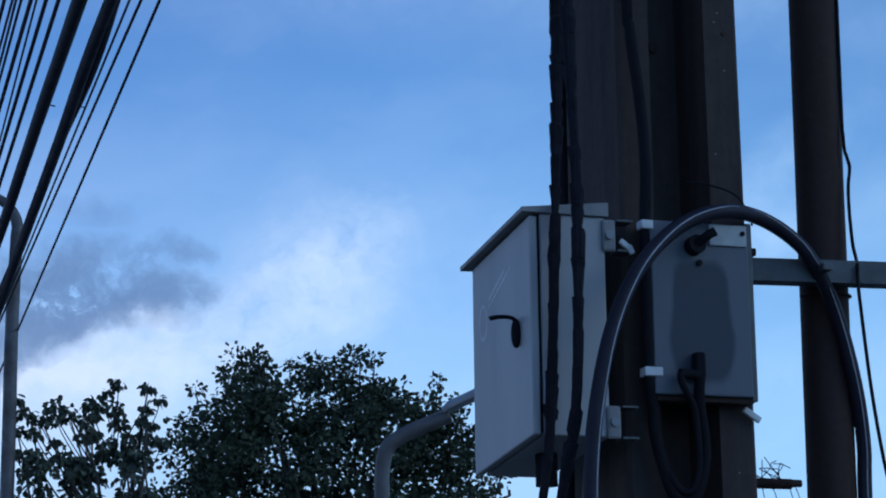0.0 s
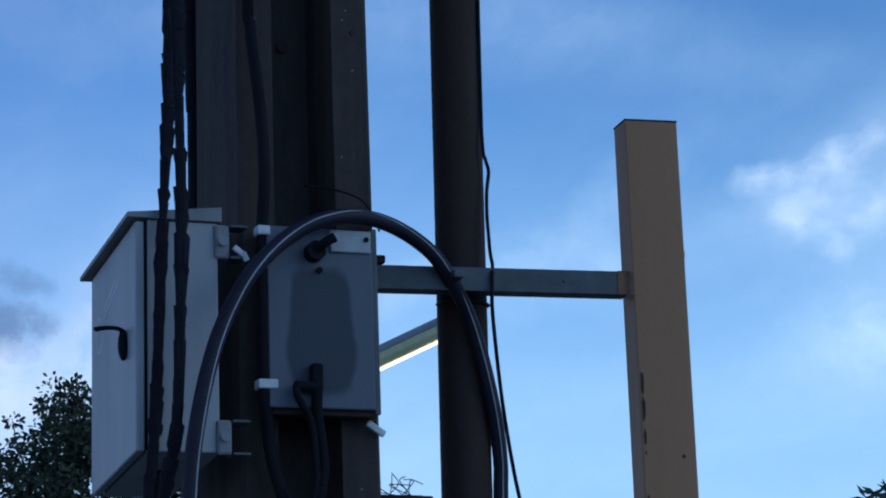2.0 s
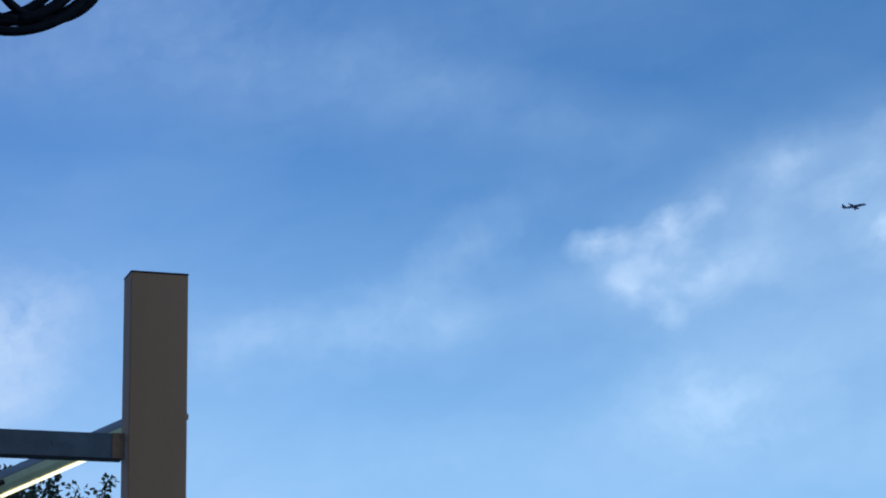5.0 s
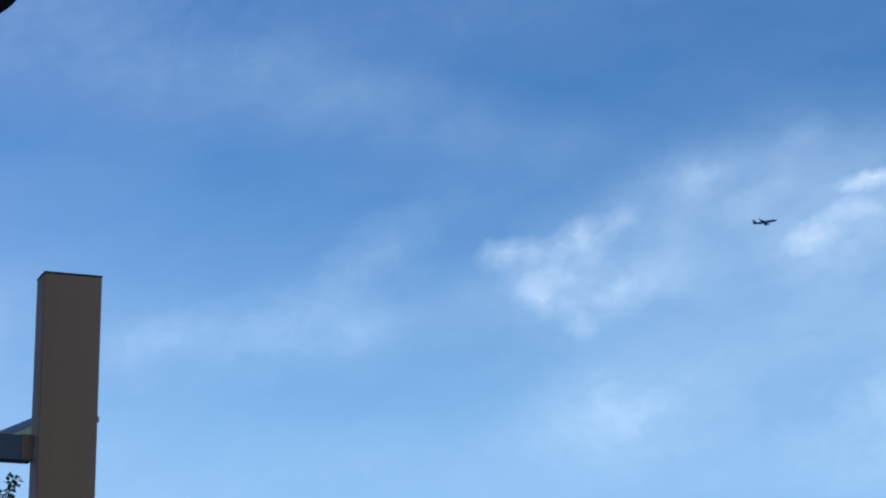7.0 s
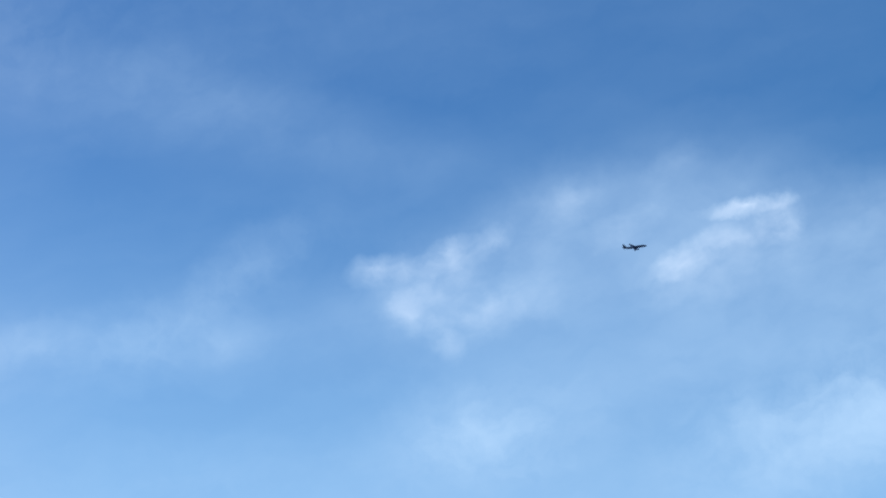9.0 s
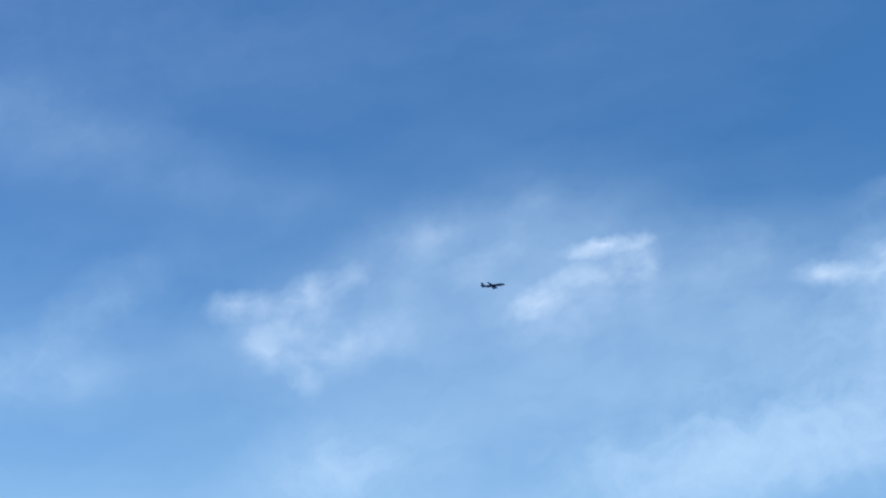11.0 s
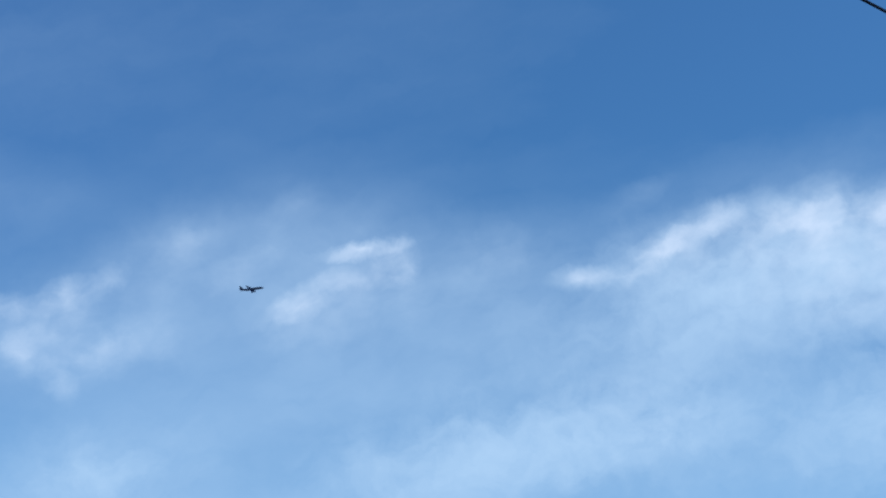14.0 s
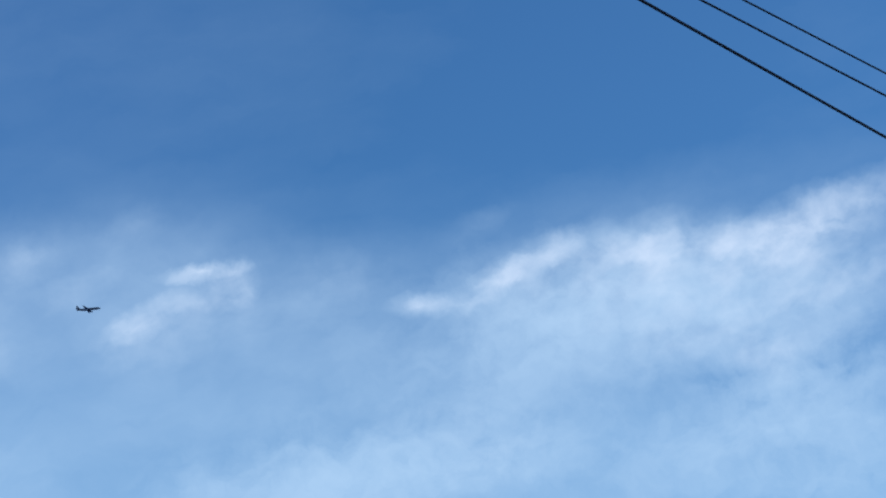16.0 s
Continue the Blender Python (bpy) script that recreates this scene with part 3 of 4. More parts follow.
# ---------------------------------------------------------------- the flat grey meter box
meter = thing("meter_box", GROUP, "flat blue-grey metal meter box with a dark faded panel", "meter box")
part("body", box(-0.047, 0.141, -0.04, 0.0, 2.268, 2.579, 0.003), METER_FRONT, meter)
part("rim", box(0.1405, 0.152, -0.034, 0.0, 2.262, 2.585, 0.002), GALVANISED, meter)
part("bottom_flange", box(-0.045, 0.145, -0.03, 0.0, 2.258, 2.2675, 0.002), RUSTY_PIPE, meter)
pl = part("nameplate", box(0.064, 0.137, -0.0445, -0.0402, 2.538, 2.577, 0.002), PLATE, meter, "pale blank metal plate")
part("screw", disc((0.1285, -0.0445, 2.562), (0, -1, 0), 0.0045, 0.003, 12), RUBBER, pl)
gland = part("cable_gland", disc((0.033, -0.04, 2.534), (0.1, -1, 0.1), 0.017, 0.02, 18), RUBBER, meter, "black cable gland")
part("stub", tube([(0.034, -0.055, 2.536), (0.048, -0.07, 2.548), (0.062, -0.075, 2.556)], 0.0085, 12, 4), RUBBER, gland)
part("screw", disc((0.044, -0.04, 2.505), (0, -1, 0), 0.0055, 0.005, 12), RUBBER, meter)
plug = part("outlet_plug", box(0.022, 0.042, -0.062, -0.04, 2.296, 2.342, 0.005), RUBBER, meter, "black outlet plug")
part("outlet_arm", rod((0.03, -0.055, 2.301), (-0.008, -0.058, 2.303), 0.0085, 12), RUBBER, plug)
part("outlet_lead", tube([(-0.006, -0.058, 2.303), (-0.005, -0.058, 2.287), (0.01, -0.05, 2.266), (0.025, -0.042, 2.241), (0.032, -0.036, 2.187), (0.034, -0.032, 2.148), (0.026, -0.03, 2.111), (0.009, -0.028, 2.099), (-0.008, -0.026, 2.111), (-0.02, -0.024, 2.133)], 0.0065, 10, 6), RUBBER, meter, smooth=True)
part("outlet_lead", tube([(0.032, -0.055, 2.3), (0.032, -0.05, 2.282), (0.035, -0.042, 2.256), (0.045, -0.032, 2.208), (0.049, -0.028, 2.169), (0.045, -0.026, 2.139)], 0.0095, 10, 6), RUBBER, meter, smooth=True)

# ---------------------------------------------------------------- cables on the pole
def taped(points, radius, seed):
    """A cable wound in tape: overlapping turns with sharp, uneven edges and a few loose corners."""
    rng = random.Random(seed)
    bm = bmesh.new()
    line = spline(points, 26)
    gone = [0.0]
    for a, b in zip(line, line[1:]):
        gone.append(gone[-1] + (b - a).length)

    def at(d):
        i = next((k for k in range(1, len(gone) - 1) if gone[k] >= d), len(gone) - 1)
        f = (d - gone[i - 1]) / max(gone[i] - gone[i - 1], 1e-6)
        return line[i - 1].lerp(line[i], f), (line[i] - line[i - 1]).normalized()

    d, last, size = 0.0, None, 1.0
    while d < gone[-1]:
        step = rng.uniform(0.012, 0.062)
        size = 0.55 * size + 0.45 * rng.uniform(0.62, 1.42)
        for e, k in ((d, size * 1.06), (min(d + step * 0.92, gone[-1]), size * 0.9)):
            p, way = at(e)
            side = (Vector((1, 0, 0)) - way * way.x).normalized()
            other = way.cross(side)
            turn, tilt = rng.uniform(0, 6.28), rng.uniform(0.1, 0.5)
            ring = []
            for n in range(9):
                a = 2 * math.pi * n / 9
                r = radius * k * (1 + 0.14 * math.sin(2 * a + turn) + rng.uniform(-0.09, 0.09))
                ring.append(bm.verts.new(p + r * (math.cos(a) * side + 0.85 * math.sin(a) * other) + way * r * tilt * math.sin(a + turn)))
            if last:
                for n in range(9):
                    bm.faces.new((last[n], last[(n + 1) % 9], ring[(n + 1) % 9], ring[n]))
            else:
                bm.faces.new(ring)
            last = ring
        d += step
    bm.faces.new(last)
    return bm



riser = thing("riser_cable", GROUP, "black riser cable in white clips, hanging in a drip loop", "cable")
part("sheath", tube([(-0.058, -0.012, 4.6), (-0.066, -0.012, 3.1), (-0.064, -0.014, 2.95), (-0.05, -0.02, 2.8), (-0.044, -0.022, 2.68), (-0.051, -0.026, 2.57), (-0.053, -0.03, 2.42),
                     (-0.053, -0.03, 2.3), (-0.048, -0.026, 2.256), (-0.042, -0.02, 2.203), (-0.029, -0.018, 2.149), (-0.015, -0.018, 2.108), (-0.002, -0.02, 2.088), (0.011, -0.022, 2.082), (0.024, -0.024, 2.088), (0.036, -0.026, 2.108), (0.045, -0.026, 2.139)], 0.0105, 12, 6), RUBBER, riser, smooth=True)
part("clip", box(-0.0635, -0.0415, -0.043, -0.016, 2.562, 2.578, 0.002), WHITE_PLASTIC, riser, "white plastic clip")
part("clip", box(-0.066, -0.032, -0.043, -0.016, 2.299, 2.315, 0.002), WHITE_PLASTIC, riser, "white plastic clip")

back = thing("back_cable", GROUP, "thick black cable down the pole with a grey tape band", "cable")
part("sheath", tube([(-0.0865, 0.292, 4.6), (-0.0845, 0.292, 3.2), (-0.081, 0.292, 2.9), (-0.078, 0.293, 2.6), (-0.09, 0.3, 0.0)], 0.0125, 12, 5), RUBBER, back, smooth=True)
part("tape_band", rod((-0.0849, 0.292, 3.10), (-0.0844, 0.292, 3.125), 0.0138, 14), GREY_TAPE, back, "grey tape band")

FLAT = ((-0.2, -0.03, 4.6), (-0.208, -0.03, 3.2), (-0.212, -0.032, 2.9), (-0.2145, -0.035, 2.8), (-0.2205, -0.04, 2.7), (-0.229, -0.052, 2.6), (-0.236, -0.06, 2.5), (-0.239, -0.056, 2.4), (-0.241, -0.05, 2.3), (-0.246, -0.046, 2.2), (-0.258, -0.045, 2.1), (-0.28, -0.042, 1.98), (-0.288, -0.04, 1.8), (-0.25, 0.05, 1.0), (-0.14, 0.3, 0.0))
solo("taped_cable", taped(FLAT, 0.0098, 3), TAPE, GROUP, "lumpy black cable wound in tape beside the cabinet", "cable", "taped cables beside the cabinet")
FLAT2 = ((-0.205, -0.085, 4.6), (-0.212, -0.095, 3.2), (-0.218, -0.108, 2.95), (-0.222, -0.122, 2.8), (-0.2225, -0.132, 2.7), (-0.2215, -0.135, 2.6), (-0.224, -0.142, 2.5), (-0.228, -0.145, 2.4), (-0.2285, -0.138, 2.3), (-0.232, -0.126, 2.2), (-0.25, -0.118, 2.1), (-0.268, -0.1, 1.98), (-0.272, -0.07, 1.8), (-0.23, 0.05, 1.0), (-0.11, 0.3, 0.0))
solo("taped_cable", taped(FLAT2, 0.0118, 8), TAPE, GROUP, "lumpy black cable wound in tape beside the cabinet", "cable", "taped cables beside the cabinet")

ARCH = ((-0.255, -0.17, 0), (-0.234, -0.17, 1.2), (-0.222, -0.165, 1.9), (-0.221, -0.16, 2.068), (-0.207, -0.155, 2.201), (-0.172, -0.14, 2.338), (-0.122, -0.117, 2.44), (-0.065, -0.098, 2.513), (0.007, -0.08, 2.569), (0.085, -0.065, 2.596), (0.167, -0.025, 2.601), (0.24, -0.002, 2.577), (0.29, 0.008, 2.535), (0.354, 0.05, 2.456), (0.392, 0.062, 2.332), (0.416, 0.082, 2.215), (0.416, 0.088, 2.093), (0.412, 0.09, 1.6), (0.406, 0.09, 0))
arch = thing("arched_conduit", GROUP, "glossy black flexible conduit with a pale stripe, bent in an arch", "conduit")
part("sheath", tube(ARCH, 0.0135, 16, 8), HOSE, arch, smooth=True)
line = spline(ARCH, 8)
stripe = []
for i, p in enumerate(line):
    way = (line[min(i + 1, len(line) - 1)] - line[max(i - 1, 0)]).normalized()
    up = way.cross(Vector((0, 1, 0))).normalized()
    turn = 0.55 - 1.05 * max(0.0, min(1.0, (p.x + 0.2) / 0.3)) + 0.6 * max(0.0, min(1.0, (p.x - 0.15) / 0.2))
    normal = (Vector((0, -1, 0)) * math.cos(turn) + up * -math.sin(turn)).normalized()
    stripe.append(p + normal * 0.0133)
part("stripe", tube(stripe, 0.0013, 6, 1), STRIPE, arch, "pale stripe along the sheath")
part("clamp", box(0.300, 0.320, -0.018, 0.022, 2.512, 2.526, 0.003), GALVANISED, arch, "small steel cable clamp")

# ---------------------------------------------------------------- steel channel, brown pipe, cream post
channel = thing("steel_channel", GROUP, "galvanised steel channel bracket between pole and post", "bracket")
a0, a1 = Vector((0.15, 0.062, 0)), Vector((0.642, 0.006, 0))
run = (a1 - a0)
turned = math.atan2(run.y, run.x)
L = run.length
profile = ((-0.0205, 2.4985), (0.0205, 2.4985), (0.0205, 2.501), (-0.018, 2.501), (-0.018, 2.538), (0.0205, 2.538), (0.0205, 2.5405), (-0.0205, 2.5405))
bm = bmesh.new()
ends = [[bm.verts.new((x, y, z)) for y, z in profile] for x in (0, L)]
bm.faces.new(ends[0])
bm.faces.new(ends[1])
for i in range(8):
    bm.faces.new((ends[0][i], ends[0][(i + 1) % 8], ends[1][(i + 1) % 8], ends[1][i]))
bmesh.ops.rotate(bm, verts=bm.verts, cent=(0, 0, 0), matrix=Matrix.Rotation(turned, 3, "Z"))
shift(bm, a0)
part("channel", bm, GALVANISED, channel)
bm = box(L - 0.021, L + 0.001, -0.0222, -0.0205, 2.4975, 2.5415, 0.0006)
bmesh.ops.rotate(bm, verts=bm.verts, cent=(0, 0, 0), matrix=Matrix.Rotation(turned, 3, "Z"))
part("weld_rust", shift(bm, a0), RUST, channel, "rust patch at the weld")
part("end_block", box(0.158, 0.192, 0.03, 0.075, 2.5425, 2.557, 0.003), RUSTY_PIPE, channel, "dark clamp block")
part("bolt", disc((0.52, 0.062 + 0.37 * math.tan(turned) - 0.0205, 2.52), (0, -1, 0), 0.0035, 0.002, 6), GALVANISED, channel)
part("saddle", tube([(0.319, 0.115, 2.492), (0.324, 0.088, 2.49), (0.345, 0.069, 2.489), (0.367, 0.066, 2.489), (0.39, 0.07, 2.489), (0.409, 0.09, 2.49), (0.4145, 0.115, 2.492)], 0.003, 8, 4), RUSTY_PIPE, channel, "pipe saddle")

pipe = thing("riser_pipe", GROUP, "dark brown rusty steel riser pipe beside the pole", "pipe")
part("pipe", tube([(0.34, 0.114, -0.05), (0.367, 0.114, 2.5), (0.3745, 0.114, 3.2), (0.392, 0.114, 4.8)], 0.0455, 28, 3), RUSTY_PIPE, pipe, smooth=True)

post = thing("square_post", GROUP, "cream-yellow painted square steel post with chipped paint", "post")
p0, p1 = Vector((0.643, -0.027, 0)), Vector((0.743, -0.039, 0))
pt = math.atan2(p1.y - p0.y, p1.x - p0.x)


def on_post(bm):
    bmesh.ops.rotate(bm, verts=bm.verts, cent=(0, 0, 0), matrix=Matrix.Rotation(pt, 3, "Z"))
    return shift(bm, p0)


part("tube", on_post(box(0, 0.1007, 0, 0.062, -0.05, 2.8215, 0.0022)), CREAM, post)
part("cap", on_post(box(-0.0006, 0.1013, -0.0006, 0.0626, 2.8215, 2.8245, 0.0008)), RUSTY_PIPE, post, "dark rusty cap edge")
for z, h, w in ((2.335, 0.042, 0.006), (2.288, 0.046, 0.0065), (2.238, 0.03, 0.005), (2.21, 0.007, 0.003), (2.105, 0.06, 0.005)):
    chip = bmesh.new()
    ring = []
    for a in range(14):
        t = 2 * math.pi * a / 14
        k = 1 + 0.35 * noise.noise((z * 9, a * 1.3, 2))
        ring.append(chip.verts.new((0.006 + 0.5 * w * k * math.cos(t), -0.0006, z + 0.5 * h * k * math.sin(t))))
    chip.faces.new(ring)
    e = bmesh.ops.extrude_face_region(chip, geom=chip.faces[:])
    bmesh.ops.translate(chip, verts=[v for v in e["geom"] if isinstance(v, bmesh.types.BMVert)], vec=(0, 0.0012, 0))
    part("paint_chip", on_post(chip), CHIPPED, post, "bare patch where paint has chipped")
part("paint_chip", on_post(disc((0.0765, 0.0004, 2.204), (0, -1, 0), 0.0036, 0.0012, 9)), CHIPPED, post)
part("weld_nub", on_post(box(0.1, 0.1055, 0.01, 0.02, 2.57, 2.58, 0.001)), CREAM, post)

# ---------------------------------------------------------------- coil of spare cable, thin wires
coil = thing("cable_coil", GROUP, "coil of spare black cable tied to the riser pipe", "cable coil")
for k, (cx, cz, rx, rz, dy, r, lean) in enumerate(((0.456, 3.466, 0.17, 0.172, 0.15, 0.0088, 0.0), (0.452, 3.468, 0.15, 0.15, 0.165, 0.0085, 0.1), (0.478, 3.476, 0.156, 0.152, 0.18, 0.008, -0.15),
                                                  (0.436, 3.43, 0.128, 0.098, 0.195, 0.0095, 0.25), (0.495, 3.45, 0.14, 0.095, 0.21, 0.008, 0.35), (0.5, 3.48, 0.105, 0.16, 0.17, 0.009, -0.3), (0.52, 3.45, 0.108, 0.125, 0.14, 0.0085, 0.5))):
    ring = []
    for a in range(33):
        x, z = rx * math.cos(a * math.pi / 16 + k), rz * math.sin(a * math.pi / 16 + k)
        ring.append((cx + x * math.cos(lean) - z * math.sin(lean), dy + 0.02 * math.sin(a * math.pi / 8 + 2 * k), cz + x * math.sin(lean) + z * math.cos(lean)))
    part("loop", tube(ring, r, 10, 2), RUBBER, coil, smooth=True)
part("binding", tube([(0.33, 0.1, 3.37), (0.345, 0.062, 3.372), (0.375, 0.06, 3.374), (0.41, 0.075, 3.372), (0.425, 0.11, 3.37)], 0.006, 8, 4), RUBBER, coil)

solo("thin_wire", tube([(0.424, 0.078, 4.4), (0.406, 0.078, 2.993), (0.4, 0.068, 2.791), (0.405, 0.068, 2.755), (0.41, 0.068, 2.733), (0.404, 0.066, 2.696), (0.4, 0.06, 2.652), (0.401, 0.058, 2.604), (0.4, 0.052, 2.576), (0.3990, 0.042, 2.553), (0.3850, 0.012, 2.530), (0.3810, 0.006, 2.502),
                        (0.365, -0.03, 2.44), (0.371, -0.04, 2.3), (0.387, -0.04, 2.177), (0.404, -0.04, 2.09), (0.424, -0.04, 2.0), (0.465, -0.03, 1.75), (0.51, -0.02, 1.2), (0.52, 0.0, 0.0)], 0.0035, 8, 6), RUBBER, GROUP, "thin black wire hanging loose beside the riser pipe", "wire", smooth=True)
solo("thin_wire", tube([(0.03, -0.012, 2.66), (0.08, -0.02, 2.655), (0.13, -0.02, 2.64), (0.158, -0.012, 2.61), (0.167, -0.008, 2.588)], 0.0018, 6, 6), RUBBER, GROUP, "thin black wire looped over the pole's edge", "wire", smooth=True)
solo("thin_wire", tube([(0.15, 0.1, 3.425), (0.172, 0.115, 3.378), (0.192, 0.126, 3.345), (0.234, 0.128, 3.299), (0.288, 0.126, 3.245)], 0.0014, 6, 6), RUBBER, GROUP, "thin dark wire sticking out from the pole", "wire", smooth=True)
solo("thin_wire", tube([(0.155, 0.05, 3.4), (0.165, 0.05, 3.355), (0.185, 0.05, 3.335)], 0.0012, 6, 5), RUBBER, GROUP, "thin dark wire sticking out from the pole", "wire", smooth=True)

# ---------------------------------------------------------------- the street lamp behind
LY = 11.3
lamp = thing("street_lamp", pose(-0.997, LY, 0), "grey street lamp with a slanting lit tube fixture", "street lamp")


def lp(x, z, y=0.0):
    return (x + 0.997, y, z)


part("pole", tube([lp(-0.997, -0.05), lp(-0.997, 1.6), lp(-0.997, 2.9), lp(-0.994, 3.12), lp(-0.965, 3.235), lp(-0.87, 3.3), lp(-0.76, 3.345), lp(-0.66, 3.385)], 0.037, 20, 6), LAMP_METAL, lamp, smooth=True)
d0, d1 = Vector(lp(-0.69, 3.385)), Vector(lp(0.57, 3.94))
way = (d1 - d0).normalized()
across = Vector((0, 1, 0))
upw = way.cross(across).normalized()
if upw.z < 0:
    upw = -upw


def lamp_sweep(profile, t0, t1, taper=0.0):
    bm = bmesh.new()
    rings = []
    for t, s in ((t0, 1 - taper), (t0 + 0.03, 1), (t1 - 0.05, 1), (t1, 1 - taper)):
        p = d0 + (d1 - d0) * t
        rings.append([bm.verts.new(p + across * a * s + upw * b * s) for a, b in profile])
    for q, r in zip(rings, rings[1:]):
        for i in range(len(q)):
            j = (i + 1) % len(q)
            bm.faces.new((q[i], q[j], r[j], r[i]))
    bm.faces.new(rings[0])
    bm.faces.new(rings[-1])
    return bm


top_profile = [(0.07, 0.008)] + [(0.072 * math.cos(a * math.pi / 10), 0.016 + 0.038 * math.sin(a * math.pi / 10)) for a in range(11)] + [(-0.07, 0.008)]
part("housing", lamp_sweep(top_profile, 0.0, 1.0, 0.35), LAMP_BODY, lamp, "grey domed housing")
part("reflector", lamp_sweep([(0.068, 0.0075), (0.062, -0.022), (0.045, -0.048), (0.0, -0.042), (-0.045, -0.048), (-0.062, -0.022), (-0.068, 0.0075)], 0.2, 0.985, 0.2), REFLECTOR, lamp, "cream reflector")
bm = rod(d0 + (d1 - d0) * 0.22 - upw * 0.058 - across * 0.02, d0 + (d1 - d0) * 0.965 - upw * 0.058 - across * 0.02, 0.0085, 12)
part("tube", bm, TUBE, lamp, "lit pale yellow tube", smooth=True)
part("end_knob", rod(d1 - way * 0.01 + upw * 0.02, d1 + way * 0.022 + upw * 0.02, 0.010, 10), RUSTY_PIPE, lamp)
for t in (0.36, 0.92):
    part("clip", rod(d0 + (d1 - d0) * t - across * 0.072 - upw * 0.008, d0 + (d1 - d0) * t - across * 0.072 + way * 0.05 - upw * 0.008, 0.012, 8), RUSTY_PIPE, lamp)

# ---------------------------------------------------------------- the far street lamp
FY = 26.0
fx = FY * math.tan(radians(-14.12))
far_lamp = thing("street_lamp", pose(fx, FY, 0), "tall grey street lamp pole with a curved arm", "street lamp")
part("pole", tube([(-0.045, 0, -0.300), (0.015, 0, 4.890), (0.015, 0, 6.699), (0.042, 0, 7.824), (0.051, 0, 7.992), (0.021, 0, 8.127), (-0.063, 0, 8.257), (-0.164, 0, 8.341), (-0.514, 0, 8.511), (-1.364, 0, 8.661)], (0.085, 0.05), 16, 6), LAMP_METAL, far_lamp, smooth=True)
part("head", box(-1.914, -1.314, -0.13, 0.13, 8.611, 8.731, 0.04), LAMP_BODY, far_lamp)

# ---------------------------------------------------------------- overhead cables
def overhead(name, eye, one, two, rise, radius, label, group, near, far, lumps=0.0, seed=0.0):
    """A level cable, rise metres above the eye, that is seen from there towards two azimuths and heights; it runs near and far metres past them."""
    a, b = (Vector((math.sin(radians(az)), math.cos(radians(az)), 0)) * rise / math.tan(radians(el)) + Vector(eye) + Vector((0, 0, rise)) for az, el in (one, two))
    way = (b - a).normalized()
    a, b = a - way * near, b + way * far
    pts = [a.lerp(b, i / 60) for i in range(61)]
    if not lumps:
        return solo(name, tube(pts, radius, 8, 1), OVERHEAD, pose(0, 0, 0), label, "cable", group, smooth=True)
    root = thing(name, pose(0, 0, 0), label, "cable", group)
    side = way.cross(Vector((0, 0, 1))).normalized()
    up = side.cross(way)
    fine = [a.lerp(b, i / 240) for i in range(241)]
    for k, share in enumerate((0.86, 0.66)):
        strand = []
        for i, p in enumerate(fine):
            turn = 0.06 * i + k * 2.6 + 0.6 * noise.noise((i * 0.06, seed, k))
            off = radius * (0.15 + 1.1 * abs(noise.noise((i * 0.07, seed + 5, 3 * k))))
            strand.append(p + off * (math.cos(turn) * side + math.sin(turn) * up))
        part("strand", tube(strand, radius * share, 8, 1), OVERHEAD, root, smooth=True)
    for i in range(6, 240, 31):
        p = fine[i] + up * radius * 0.9
        part("tie", tube([p, p + up * 0.03 + side * 0.04, p + side * 0.11 + up * 0.02], 0.006, 5, 3), OVERHEAD, root)
    return root


LEFT = "overhead cables along the road"
for k, (one, two, H, r) in enumerate((
    ((-10.61, 19.01), (-12.58, 14.34), 5.2, 0.012),
    ((-11.08, 19.00), (-13.08, 14.33), 5.4, 0.012),
    ((-11.37, 18.99), (-13.23, 14.32), 5.5, 0.010),
    ((-11.79, 18.98), (-13.48, 14.32), 5.0, 0.055),
    ((-12.60, 18.95), (-14.13, 14.30), 5.1, 0.058),
    ((-13.15, 18.93), (-13.97, 16.20), 6.0, 0.018),
    ((-13.46, 18.92), (-14.22, 16.19), 6.2, 0.018),
    ((-13.70, 18.91), (-14.35, 16.18), 6.4, 0.010),
    ((-13.84, 18.90), (-14.46, 16.58), 6.1, 0.018),
    ((-14.08, 18.89), (-14.55, 16.99), 6.5, 0.013),
    ((-14.21, 18.88), (-14.56, 17.36), 6.3, 0.012),
    ((-14.30, 18.88), (-14.58, 17.74), 6.6, 0.012),
    ((-14.50, 18.87), (-14.60, 18.44), 6.2, 0.016),
)):
    thick = r > 0.03
    overhead("overhead_cable", (0, 0, 1.6), one, two, H, r, "thick black bundled overhead cable" if thick else "thin black overhead cable", LEFT, 16.0, 45.0, 0.1 if thick else 0.0, 7.0 * k)

RIGHT = "overhead wires to the side street"
for one, two, H, r in (((29.23, 22.85), (35.27, 19.13), 4.6, 0.0085), ((30.8, 22.76), (35.35, 20.12), 4.75, 0.0062), ((31.9, 22.69), (35.4, 20.65), 4.9, 0.0056)):
    overhead("overhead_wire", (0.96, 0.363, 1.814), one, two, H, r, "thin black overhead wire", RIGHT, 8.0, 40.0)


# ---------------------------------------------------------------- trees
def leaf(bm, p, way, normal, length, width):
    side = way.cross(normal).normalized() * width * 0.5
    droop = normal * -0.18 * length
    a, b, c, d = p, p + way * length * 0.45 + side, p + way * length + droop, p + way * length * 0.45 - side
    bm_v = [bm.verts.new(q) for q in (a, b, c, d)]
    bm.faces.new(bm_v)


def some_way(rng):
    while True:
        v = Vector((rng.uniform(-1, 1), rng.uniform(-1, 1), rng.uniform(-1, 1)))
        if 0.05 < v.length < 1:
            return v.normalized()


